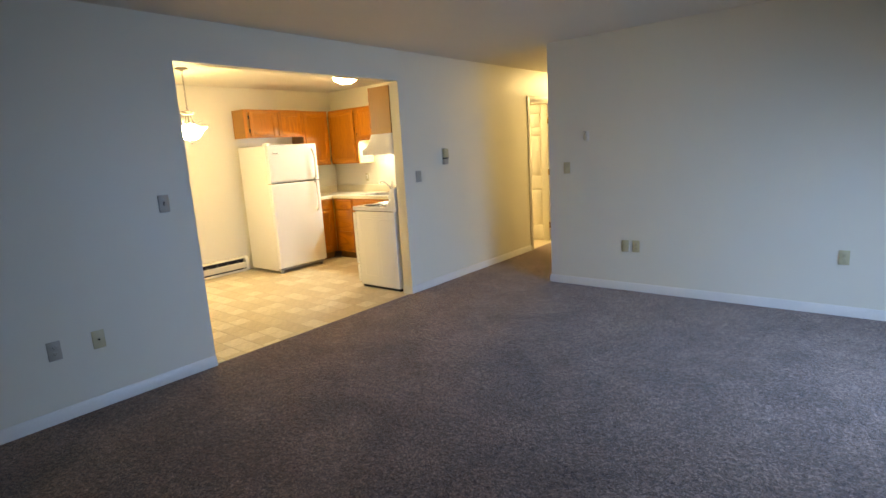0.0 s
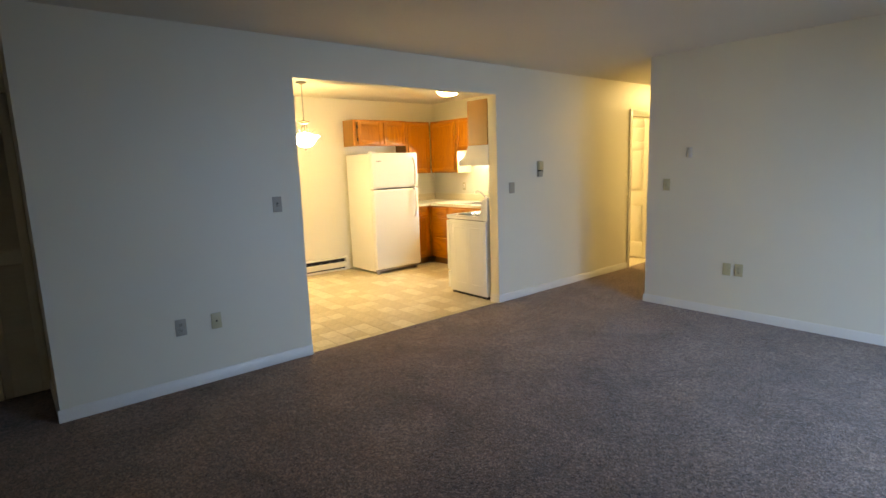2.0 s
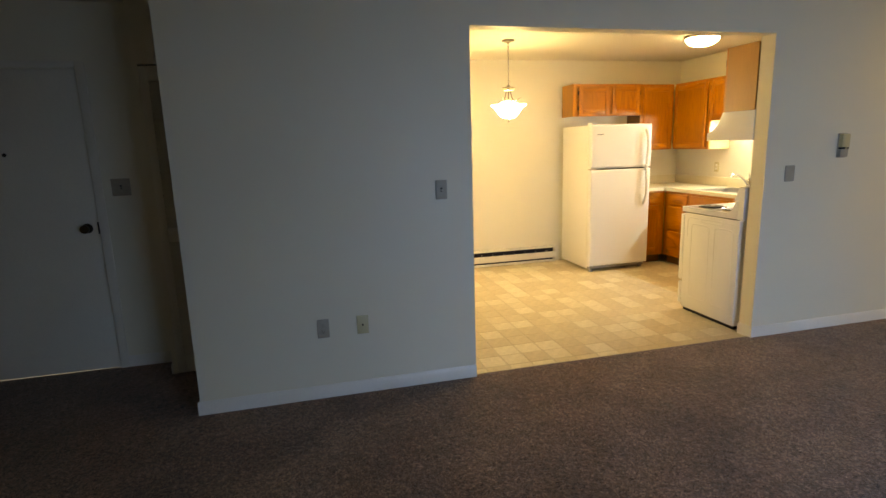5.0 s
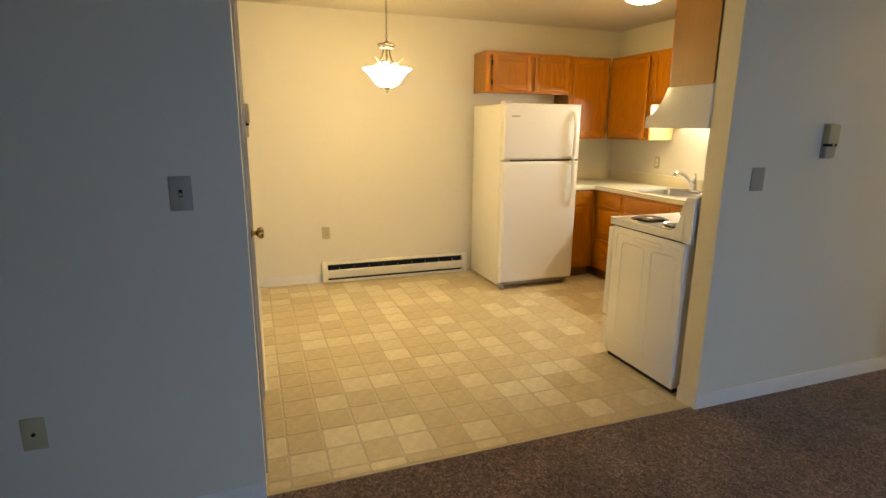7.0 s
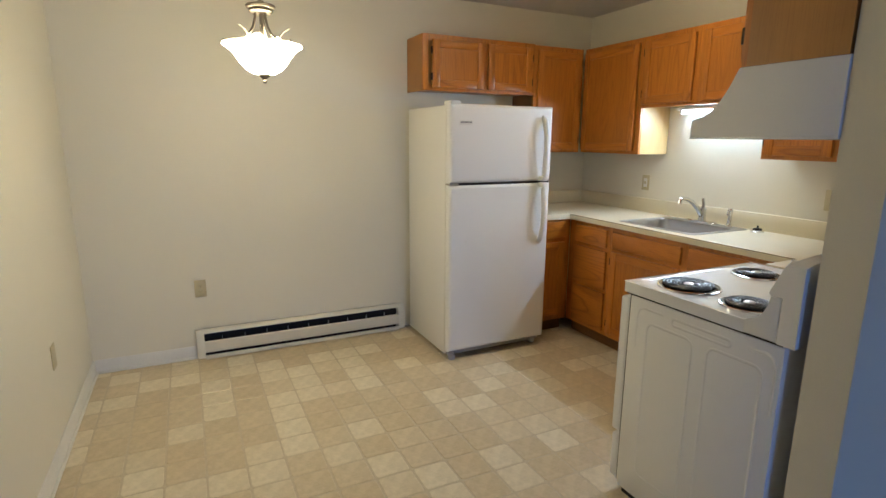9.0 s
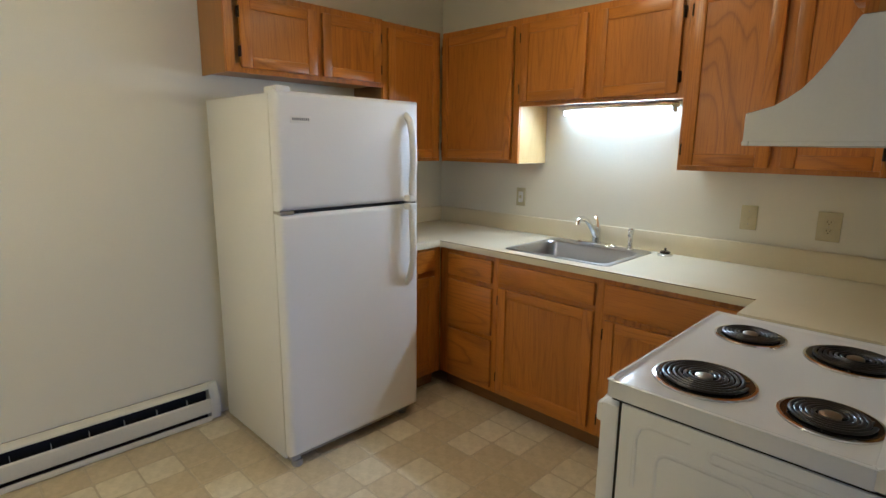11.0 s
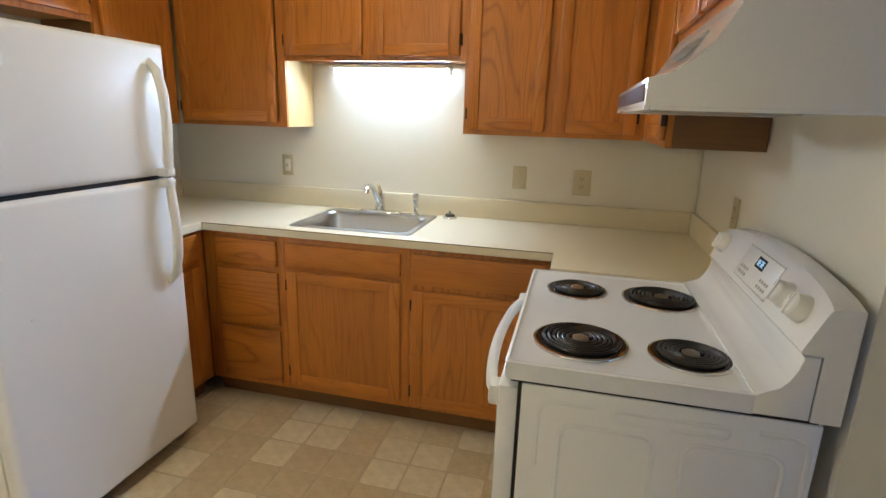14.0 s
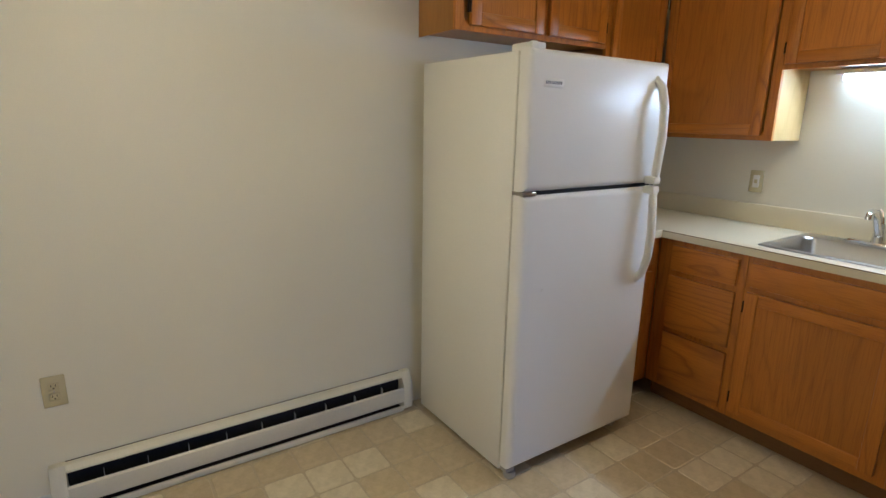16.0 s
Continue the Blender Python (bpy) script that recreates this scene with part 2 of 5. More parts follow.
def box(x0, y0, z0, x1, y1, z1, b=0.0, seg=2):
    bm = bmesh.new()
    bmesh.ops.create_cube(bm, size=1.0)
    lo, hi = [min(p) for p in ((x0, x1), (y0, y1), (z0, z1))], [max(p) for p in ((x0, x1), (y0, y1), (z0, z1))]
    for v in bm.verts:
        v.co = Vector([lo[i] + (v.co[i] + 0.5) * (hi[i] - lo[i]) for i in range(3)])
    if b:
        bmesh.ops.bevel(bm, geom=bm.edges[:], offset=b, segments=seg, profile=0.5, affect="EDGES")
    return bm


def lathe(profile, centre=(0, 0, 0), seg=32, axis="z"):
    """A turned body: (radius, height) pairs round an axis."""
    bm = bmesh.new()
    rings = []
    for r, h in profile:
        ring = []
        for i in range(seg):
            a = 2 * math.pi * i / seg
            p = (r * math.cos(a), r * math.sin(a), h)
            p = {"z": p, "x": (p[2], p[0], p[1]), "y": (p[0], p[2], p[1])}[axis]
            ring.append(bm.verts.new(Vector(p) + Vector(centre)))
        rings.append(ring)
    for a, b in zip(rings, rings[1:]):
        for i in range(seg):
            bm.faces.new((a[i], a[(i + 1) % seg], b[(i + 1) % seg], b[i]))
    for ring in (rings[0], rings[-1]):
        bm.faces.new(ring)
    bmesh.ops.remove_doubles(bm, verts=bm.verts[:], dist=1e-5)
    return bm


def tube(points, r, seg=10, closed=False):
    """A round bar along points; r is one radius or one for each point."""
    bm = bmesh.new()
    pts = [Vector(p) for p in points]
    n, rings = len(pts), []
    side = None
    for i, p in enumerate(pts):
        d = (pts[min(i + 1, n - 1)] - pts[max(i - 1, 0)]).normalized()
        if side is None:
            side = d.orthogonal().normalized()
        side = (side - d * side.dot(d)).normalized()
        up = d.cross(side)
        rad = r[i] if isinstance(r, (list, tuple)) else r
        rings.append([bm.verts.new(p + rad * (math.cos(2 * math.pi * k / seg) * side + math.sin(2 * math.pi * k / seg) * up)) for k in range(seg)])
    for a, b in zip(rings, rings[1:]):
        for k in range(seg):
            bm.faces.new((a[k], a[(k + 1) % seg], b[(k + 1) % seg], b[k]))
    bm.faces.new(rings[0])
    bm.faces.new(rings[-1])
    return bm


def extrude(outline, axis, a, b, bevel=0.0):
    """A prism: an outline of pairs in the plane across an axis, from a to b along it."""
    bm = bmesh.new()
    put = {"x": lambda p, q: (q, p[0], p[1]), "y": lambda p, q: (p[0], q, p[1]), "z": lambda p, q: (p[0], p[1], q)}[axis]
    one = [bm.verts.new(put(p, a)) for p in outline]
    two = [bm.verts.new(put(p, b)) for p in outline]
    n = len(outline)
    for i in range(n):
        bm.faces.new((one[i], one[(i + 1) % n], two[(i + 1) % n], two[i]))
    caps = [bm.faces.new(one), bm.faces.new(two)]
    if bevel:
        edges = {e for f in caps for e in f.edges}
        bmesh.ops.bevel(bm, geom=list(edges), offset=bevel, segments=2, profile=0.5, affect="EDGES")
    return bm


def joined(*bms):
    out = bmesh.new()
    for bm in bms:
        me = bpy.data.meshes.new("t")
        bm.to_mesh(me)
        out.from_mesh(me)
        bm.free()
        bpy.data.meshes.remove(me)
    return out


def moved(bm, f):
    for v in bm.verts:
        v.co = Vector(f(*v.co))
    return bm


def mesh_of(name, bm, material, base=(0, 0, 0), smooth=True):
    bmesh.ops.recalc_face_normals(bm, faces=bm.faces[:])
    for v in bm.verts:
        v.co -= Vector(base)
    for f in bm.faces:
        f.smooth = smooth
    for e in bm.edges:
        if len(e.link_faces) == 2 and e.calc_face_angle(0) > 0.6:
            e.smooth = False
    me = bpy.data.meshes.new(name)
    bm.to_mesh(me)
    bm.free()
    me.materials.append(material)
    return me


def thing(name, at, label, category, group="", kind=""):
    ob = new(name)
    ob.location = at
    BASE[ob.name] = Vector(at)
    return tagged(ob, label, category, group, kind)


def part(name, bm, material, parent, label="", smooth=True):
    ob = new(name, mesh_of(name, bm, material, BASE[parent.name], smooth))
    BASE[ob.name] = BASE[parent.name]
    ob.parent = parent
    return tagged(ob, label)


def single(name, bm, material, label, category, group="", kind=""):
    """A thing of one mesh, with its origin at its base."""
    xs = [v.co.copy() for v in bm.verts]
    at = Vector(((min(v.x for v in xs) + max(v.x for v in xs)) / 2, (min(v.y for v in xs) + max(v.y for v in xs)) / 2, min(v.z for v in xs)))
    ob = new(name, mesh_of(name, bm, material, at))
    ob.location = at
    BASE[ob.name] = at
    return tagged(ob, label, category, group, kind)


def structure(name, bm, material, label, category):
    ob = new(name, mesh_of(name, bm, material))
    BASE[ob.name] = Vector((0, 0, 0))
    return tagged(ob, label, category, kind="structure")


# ---- the setting ----
H = 2.445                       # ceiling height
XL, XK, XF = 0.06, -0.06, -2.94   # living room face and kitchen face of the partition, far kitchen wall
YL, YR = -3.775, -1.615         # sides of the wide opening
OPEN_H = 2.157
YA = -5.437                     # free end of the partition, beside the entry
XE = -0.87                      # entry wall
YN = -0.535                     # living room wall beside the hall
XH = 1.114                      # its free end
EAST, SOUTH, NORTH = 5.40, -7.60, 3.00
WEST = XF - 0.12

structure("carpet_floor", joined(box(XL - 0.02, SOUTH, -0.05, EAST, NORTH, 0.006), box(XE, SOUTH, -0.05, XL - 0.02, YL - 0.1, 0.006)), CARPET, "dark brown plush wall-to-wall carpet with trodden patches", "carpet")
structure("wall_partition", joined(
    box(XK, YA, 0, XL, YL, H), box(XK, YL, OPEN_H, XL, YR, H), box(XK, YR, 0, XL, 0.93, H), box(XK, 0.93, 2.05, XL, 1.70, H), box(XK, 1.70, 0, XL, NORTH, H)),
    WALL, "cream painted partition wall with a wide kitchen opening", "wall")
structure("wall_kitchen_far", box(WEST, YL - 0.12, 0, XF, 0.12, H), WALL, "cream painted kitchen wall behind the refrigerator", "wall")
structure("wall_kitchen_sink", box(XF, 0, 0, XK, 0.12, H), WALL, "cream painted kitchen wall behind the sink", "wall")
structure("wall_kitchen_closet", joined(
    box(XF, YL - 0.1, 0, -0.77, YL, H), box(-0.77, YL - 0.1, 2.03, -0.115, YL, H), box(-0.115, YL - 0.1, 0, XK, YL, H)),
    WALL, "cream painted kitchen wall with a closet doorway", "wall")
structure("wall_closet_end", joined(box(-0.62, YA, 0, XK, YA + 0.09, H), box(XE, -5.73, 0, -0.62, -5.70, H)), WALL, "painted end wall of the entry closet", "wall")
structure("wall_entry", joined(
    box(XE - 0.12, SOUTH, 0, XE, -7.04, H), box(XE - 0.12, -7.04, 2.04, XE, -6.13, H), box(XE - 0.12, -6.13, 0, XE, -5.70, H),
    box(XE - 0.12, -5.70, 0, XE, YL - 0.1, H)), WALL, "shaded cream wall of the entry", "wall")
structure("wall_living_north", box(XH, YN, 0, EAST, YN + 0.12, H), WALL, "cream painted living room wall", "wall")
structure("wall_hall", box(XH, YN + 0.12, 0, XH + 0.12, NORTH, H), WALL, "cream painted hall wall", "wall")
structure("wall_hall_end", box(-2.5, NORTH, 0, XH + 0.12, NORTH + 0.12, H), WALL, "painted wall at the end of the hall", "wall")
structure("wall_bath", box(-2.5, 0.12, 0, -2.4, NORTH, H), WALL, "painted wall of the room off the hall", "wall")
structure("wall_south", box(XE - 0.12, SOUTH - 0.12, 0, EAST + 0.12, SOUTH, H), WALL, "cream painted living room wall", "wall")
structure("wall_east", joined(
    box(EAST, SOUTH, 0, EAST + 0.12, WIN_Y - WIN_W / 2, H), box(EAST, WIN_Y - WIN_W / 2, 2.08, EAST + 0.12, WIN_Y + WIN_W / 2, H),
    box(EAST, WIN_Y + WIN_W / 2, 0, EAST + 0.12, YN + 0.12, H)), WALL, "cream painted living room wall with a glass door", "wall")
structure("ceiling", box(WEST, SOUTH - 0.12, H, EAST + 0.12, NORTH + 0.12, H + 0.12), CEILING, "matt cream ceiling", "ceiling")
structure("ground", box(-60, -60, -0.30, 60, 60, -0.20), LAWN, "grass outside the building", "ground")
structure("floor_base", box(WEST, SOUTH - 0.12, -0.18, EAST + 0.12, NORTH + 0.12, -0.051), GROUT, "subfloor", "floor")
structure("floor_bath", box(-2.4, 0.12, -0.05, XL - 0.02, NORTH, 0.002), GROUT, "tan vinyl floor of the room off the hall", "floor")


def baseboard(run, out, h=0.085, t=0.013):
    """A skirting along run = (x0, y0, x1, y1), standing out to the side given, with a sloped top."""
    x0, y0, x1, y1 = run
    prof = [(0, 0), (t, 0), (t, h - 0.018), (t * 0.55, h - 0.006), (t * 0.4, h), (0, h)]
    if x0 == x1:
        return extrude([(x0 + out * p, q) for p, q in prof], "y", y0, y1)
    return extrude([(y0 + out * p, q) for p, q in prof], "x", x0, x1)


BB = [
    ("baseboard_1", [((XL, YA - 0.013, XL, YL), 1), ((-0.60, YA, XL, YA), -1)]),
    ("baseboard_2", [((XL, YR, XL, 0.87), 1), ((XK, YR, XL + 0.013, YR), -1)]),
    ("baseboard_3", [((XH, YN, EAST, YN), -1), ((XH, YN - 0.013, XH, NORTH), -1)]),
    ("baseboard_4", [((XF, YL + 0.013, XF, -3.19), 1), ((XF, YL, -0.85, YL), 1)]),
    ("baseboard_5", [((XE, -6.07, XE, -5.70), 1), ((XE, SOUTH, XE, -7.10), 1), ((XE, -5.73, -0.62, -5.73), -1)]),
    ("baseboard_6", [((XE, SOUTH, EAST, SOUTH), 1), ((EAST, SOUTH, EAST, WIN_Y - WIN_W / 2), -1), ((EAST, WIN_Y + WIN_W / 2, EAST, YN), -1)]),
    ("baseboard_7", [((XL, 1.76, XL, NORTH), 1)]),
]
for nm, runs in BB:
    structure(nm, joined(*[baseboard(r, o) for r, o in runs]), TRIM, "off-white painted baseboard with a worn top edge", "baseboard")
# quarter round in the kitchen
structure("trim_shoe", joined(box(XF + 0.013, YL + 0.013, 0, XF + 0.026, -3.19, 0.016, 0.005), box(XF + 0.013, YL + 0.013, 0, -0.85, YL + 0.026, 0.016, 0.005)), TRIM, "off-white shoe moulding along the vinyl floor", "trim")

# glass door that lets the daylight in
gd = thing("window_1", (EAST + 0.06, WIN_Y, 0), "white framed sliding glass door", "window", kind="structure")
for s in (-1, 1):
    part("window_frame", box(EAST + 0.03, WIN_Y + s * WIN_W / 2, 0, EAST + 0.09, WIN_Y + s * (WIN_W / 2 - 0.05), 2.08, 0.004), TRIM, gd)
    part("pane", box(EAST + 0.055, WIN_Y + s * (WIN_W / 2 - 0.05), 0.05, EAST + 0.062, WIN_Y + s * 0.025, 2.03), GLASS, gd).visible_shadow = False
for z in (0.0, 2.03):
    part("window_frame", box(EAST + 0.03, WIN_Y - WIN_W / 2 + 0.05, z, EAST + 0.09, WIN_Y + WIN_W / 2 - 0.05, z + 0.05, 0.004), TRIM, gd)
part("mullion", box(EAST + 0.035, WIN_Y - 0.025, 0.05, EAST + 0.085, WIN_Y + 0.025, 2.03, 0.004), TRIM, gd)


# ---- cabinets ----
def on_sink(y):
    return lambda u, v, z: (u, y - v, z)


def on_far(x):
    return lambda u, v, z: (x + v, u, z)


def on_right(x):
    return lambda u, v, z: (x - v, u, z)


def cabinet_door(cab, m, u0, u1, z0, z1, hinge=0, name="door", stile=0.052):
    """A framed door: recessed panel, two stiles, two rails, and hinges on the side given (-1, 1)."""
    t = 0.02
    d = part(name, moved(box(u0 + 0.03, 0.002, z0 + 0.03, u1 - 0.03, 0.012, z1 - 0.03), m), OAK, cab)
    for a, b in ((u0, u0 + stile), (u1 - stile, u1)):
        part("stile", moved(box(a, 0.002, z0, b, t, z1, 0.004), m), OAK, d)
    for a, b in ((z0, z0 + stile), (z1 - stile, z1)):
        part("rail", moved(box(u0 + stile, 0.002, a, u1 - stile, t - 0.0012, b, 0.004), m), OAKH, d)
    if hinge:
        e = u0 if hinge < 0 else u1
        for z in (z0 + 0.07, z1 - 0.07):
            part("hinge", moved(joined(box(e - 0.004, 0.001, z - 0.024, e + hinge * 0.010, 0.012, z + 0.024, 0.002), moved(lathe([(0.0045, -0.024), (0.0045, 0.024)], (0, 0, 0), 8), lambda x, y, q: (x + e + hinge * 0.003, y + 0.016, q + z))), m), BRONZE, d, "dark bronze hinge")
    return d


def drawer_front(cab, m, u0, u1, z0, z1, name="drawer_front"):
    return part(name, moved(box(u0, 0.002, z0, u1, 0.02, z1, 0.005), m), OAKH, cab)


def wall_cabinet(m, u0, u1, z0, z1, depth, doors, label, sides=(None, None), name="wall_cabinet"):
    """Carcass with face frame; doors as (u0, u1, hinge side); sides as materials of the two end panels."""
    at = m((u0 + u1) / 2, -depth / 2, z0)
    cab = thing(name, at, label, "cabinet", "oak kitchen cabinets")
    part("body", moved(box(u0 + 0.004, -depth + 0.004, z0 + 0.012, u1 - 0.004, -0.019, z1 - 0.003), m), SIDEWOOD, cab)
    ff = [box(u0, -0.018, z0, u0 + 0.04, 0, z1), box(u1 - 0.04, -0.018, z0, u1, 0, z1), box(u0 + 0.04, -0.018, z1 - 0.04, u1 - 0.04, -0.0005, z1), box(u0 + 0.04, -0.018, z0, u1 - 0.04, -0.0005, z0 + 0.04)]
    if len(doors) > 1:
        c = (doors[0][1] + doors[1][0]) / 2
        ff.append(box(c - 0.035, -0.018, z0 + 0.04, c + 0.035, -0.001, z1 - 0.04))
    part("face_frame", moved(joined(*ff), m), OAK, cab)
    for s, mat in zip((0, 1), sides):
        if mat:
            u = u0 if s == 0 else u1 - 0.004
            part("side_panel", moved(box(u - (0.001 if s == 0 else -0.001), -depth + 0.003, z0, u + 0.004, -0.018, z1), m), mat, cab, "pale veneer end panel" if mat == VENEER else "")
    for a, b, hg in doors:
        cabinet_door(cab, m, a, b, z0 + 0.022, z1 - 0.034, hg)
    return cab


UB, UT = 1.353, 2.132
S, F, R = on_sink(-0.285), on_far(XF + 0.285), on_right(-0.36)
wall_cabinet(S, -2.652, -2.046, UB, UT, 0.283, [(-2.64, -2.092, -1)], "honey-stained oak wall cabinet with one framed door, by the corner", (None, VENEER))
wall_cabinet(S, -2.045, -1.151, 1.668, UT, 0.283, [(-2.038, -1.638, -1), (-1.582, -1.176, 1)], "short honey-stained oak wall cabinet above the sink, two doors", (None, None))
wall_cabinet(S, -1.150, -0.366, UB, UT, 0.283, [(-1.132, -0.785, -1), (-0.745, -0.402, 1)], "honey-stained oak wall cabinet with two tall doors", (SIDEWOOD, None))
# OAKDARK end panel: the shade beside the hood is put into its colour
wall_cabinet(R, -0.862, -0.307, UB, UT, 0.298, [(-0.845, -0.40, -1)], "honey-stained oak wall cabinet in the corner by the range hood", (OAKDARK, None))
wall_cabinet(R, -1.622, -0.864, 1.668, UT, 0.298, [(-1.602, -1.262, -1), (-1.228, -0.882, 1)], "short honey-stained oak wall cabinet above the range hood", (SIDEWOOD, None))
wall_cabinet(F, -1.665, -0.765, 1.772, UT + 0.006, 0.283, [(-1.60, -1.20, -1), (-1.165, -0.79, 1)], "short honey-stained oak wall cabinet above the refrigerator", (SIDEWOOD, None))
# OAKDARK again: shade above the refrigerator, painted into the end panel
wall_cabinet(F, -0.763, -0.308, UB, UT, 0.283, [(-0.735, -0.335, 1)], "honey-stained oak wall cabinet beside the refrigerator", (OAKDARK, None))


def base_cabinet(m, u0, u1, fronts, label, depth=0.58, body_top=0.872):
    """A floor cabinet on a recessed plinth; fronts as (kind, u0, u1, z0, z1, hinge)."""
    at = m((u0 + u1) / 2, -depth / 2, 0)
    cab = thing("base_cabinet", at, label, "cabinet", "oak kitchen cabinets")
    part("body", moved(box(u0, -depth, 0.10, u1, -0.019, body_top), m), SIDEWOOD, cab)
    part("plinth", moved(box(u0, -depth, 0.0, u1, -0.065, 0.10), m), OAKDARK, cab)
    part("face_frame", moved(box(u0, -0.0185, 0.10, u1, 0, 0.872, 0.0015), m), OAK, cab)
    for kind, a, b, z0, z1, hg in fronts:
        if kind == "door":
            cabinet_door(cab, m, a, b, z0, z1, hg)
        else:
            drawer_front(cab, m, a, b, z0, z1, kind)
    return cab


B = on_sink(-0.595)
base_cabinet(B, -2.345, -1.912, [("drawer_front", -2.266, -1.944, 0.724, 0.848, 0), ("drawer_front", -2.266, -1.942, 0.428, 0.696, 0), ("drawer_front", -2.264, -1.941, 0.126, 0.402, 0)], "honey-stained oak base cabinet with three drawers")
base_cabinet(B, -1.911, -1.302, [("false_front", -1.892, -1.338, 0.738, 0.846, 0), ("door", -1.896, -1.338, 0.134, 0.712, -1)], "honey-stained oak sink base cabinet with one door", 0.58, 0.74)
base_cabinet(B, -1.301, -0.700, [("false_front", -1.284, -0.718, 0.712, 0.852, 0), ("door", -1.285, -0.718, 0.122, 0.684, -1)], "honey-stained oak base cabinet with one door beside the range")
BF = on_far(XF + 0.595)
base_cabinet(BF, -0.925, -0.60, [("drawer_front", -0.905, -0.655, 0.74, 0.862, 0), ("door", -0.905, -0.655, 0.142, 0.705, -1)], "honey-stained oak base cabinet beside the refrigerator", 0.59)

# worktop: one U-shaped run with its upstand
top = thing("worktop", (-1.5, -0.3, 0.876), "cream laminate worktop with a low backsplash", "worktop")
SX0, SX1, SY0, SY1 = -1.915, -1.315, -0.555, -0.055
bm = bmesh.new()
xs, ys = (XF, -2.325, SX0 + 0.02, SX1 - 0.02, -0.69, XK - 0.002), (-0.93, -0.848, -0.62, SY0 + 0.02, SY1 - 0.02, -0.002)
for i in range(5):
    for j in range(5):
        if (j >= 2 or i == 0 or (i == 4 and j == 1)) and not (i == 2 and j == 3):
            bm.faces.new([bm.verts.new((xs[i + a], ys[j + c], 0.876)) for a, c in ((0, 0), (1, 0), (1, 1), (0, 1))])
bmesh.ops.remove_doubles(bm, verts=bm.verts[:], dist=1e-5)
up = bmesh.ops.extrude_face_region(bm, geom=bm.faces[:])["geom"]
bmesh.ops.translate(bm, vec=(0, 0, 0.038), verts=[v for v in up if isinstance(v, bmesh.types.BMVert)])
bmesh.ops.recalc_face_normals(bm, faces=bm.faces[:])
bmesh.ops.bevel(bm, geom=[e for e in bm.edges if len(e.link_faces) == 2 and e.calc_face_angle(0) > 1 and all(v.co.z > 0.9 for v in e.verts)], offset=0.004, segments=2, profile=0.5, affect="EDGES")
part("slab", bm, LAMINATE, top)
part("backsplash", joined(box(XF + 0.021, -0.022, 0.914, XK - 0.021, -0.002, 1.018, 0.003), box(XF + 0.001, -0.93, 0.914, XF + 0.021, -0.002, 1.018, 0.003), box(XK - 0.021, -0.848, 0.914, XK - 0.001, -0.002, 1.018, 0.003)), LAMINATE, top)
part("edge_seam", joined(box(-2.327, -0.6206, 0.9085, -0.69, -0.6196, 0.911)), OAKDARK, top)


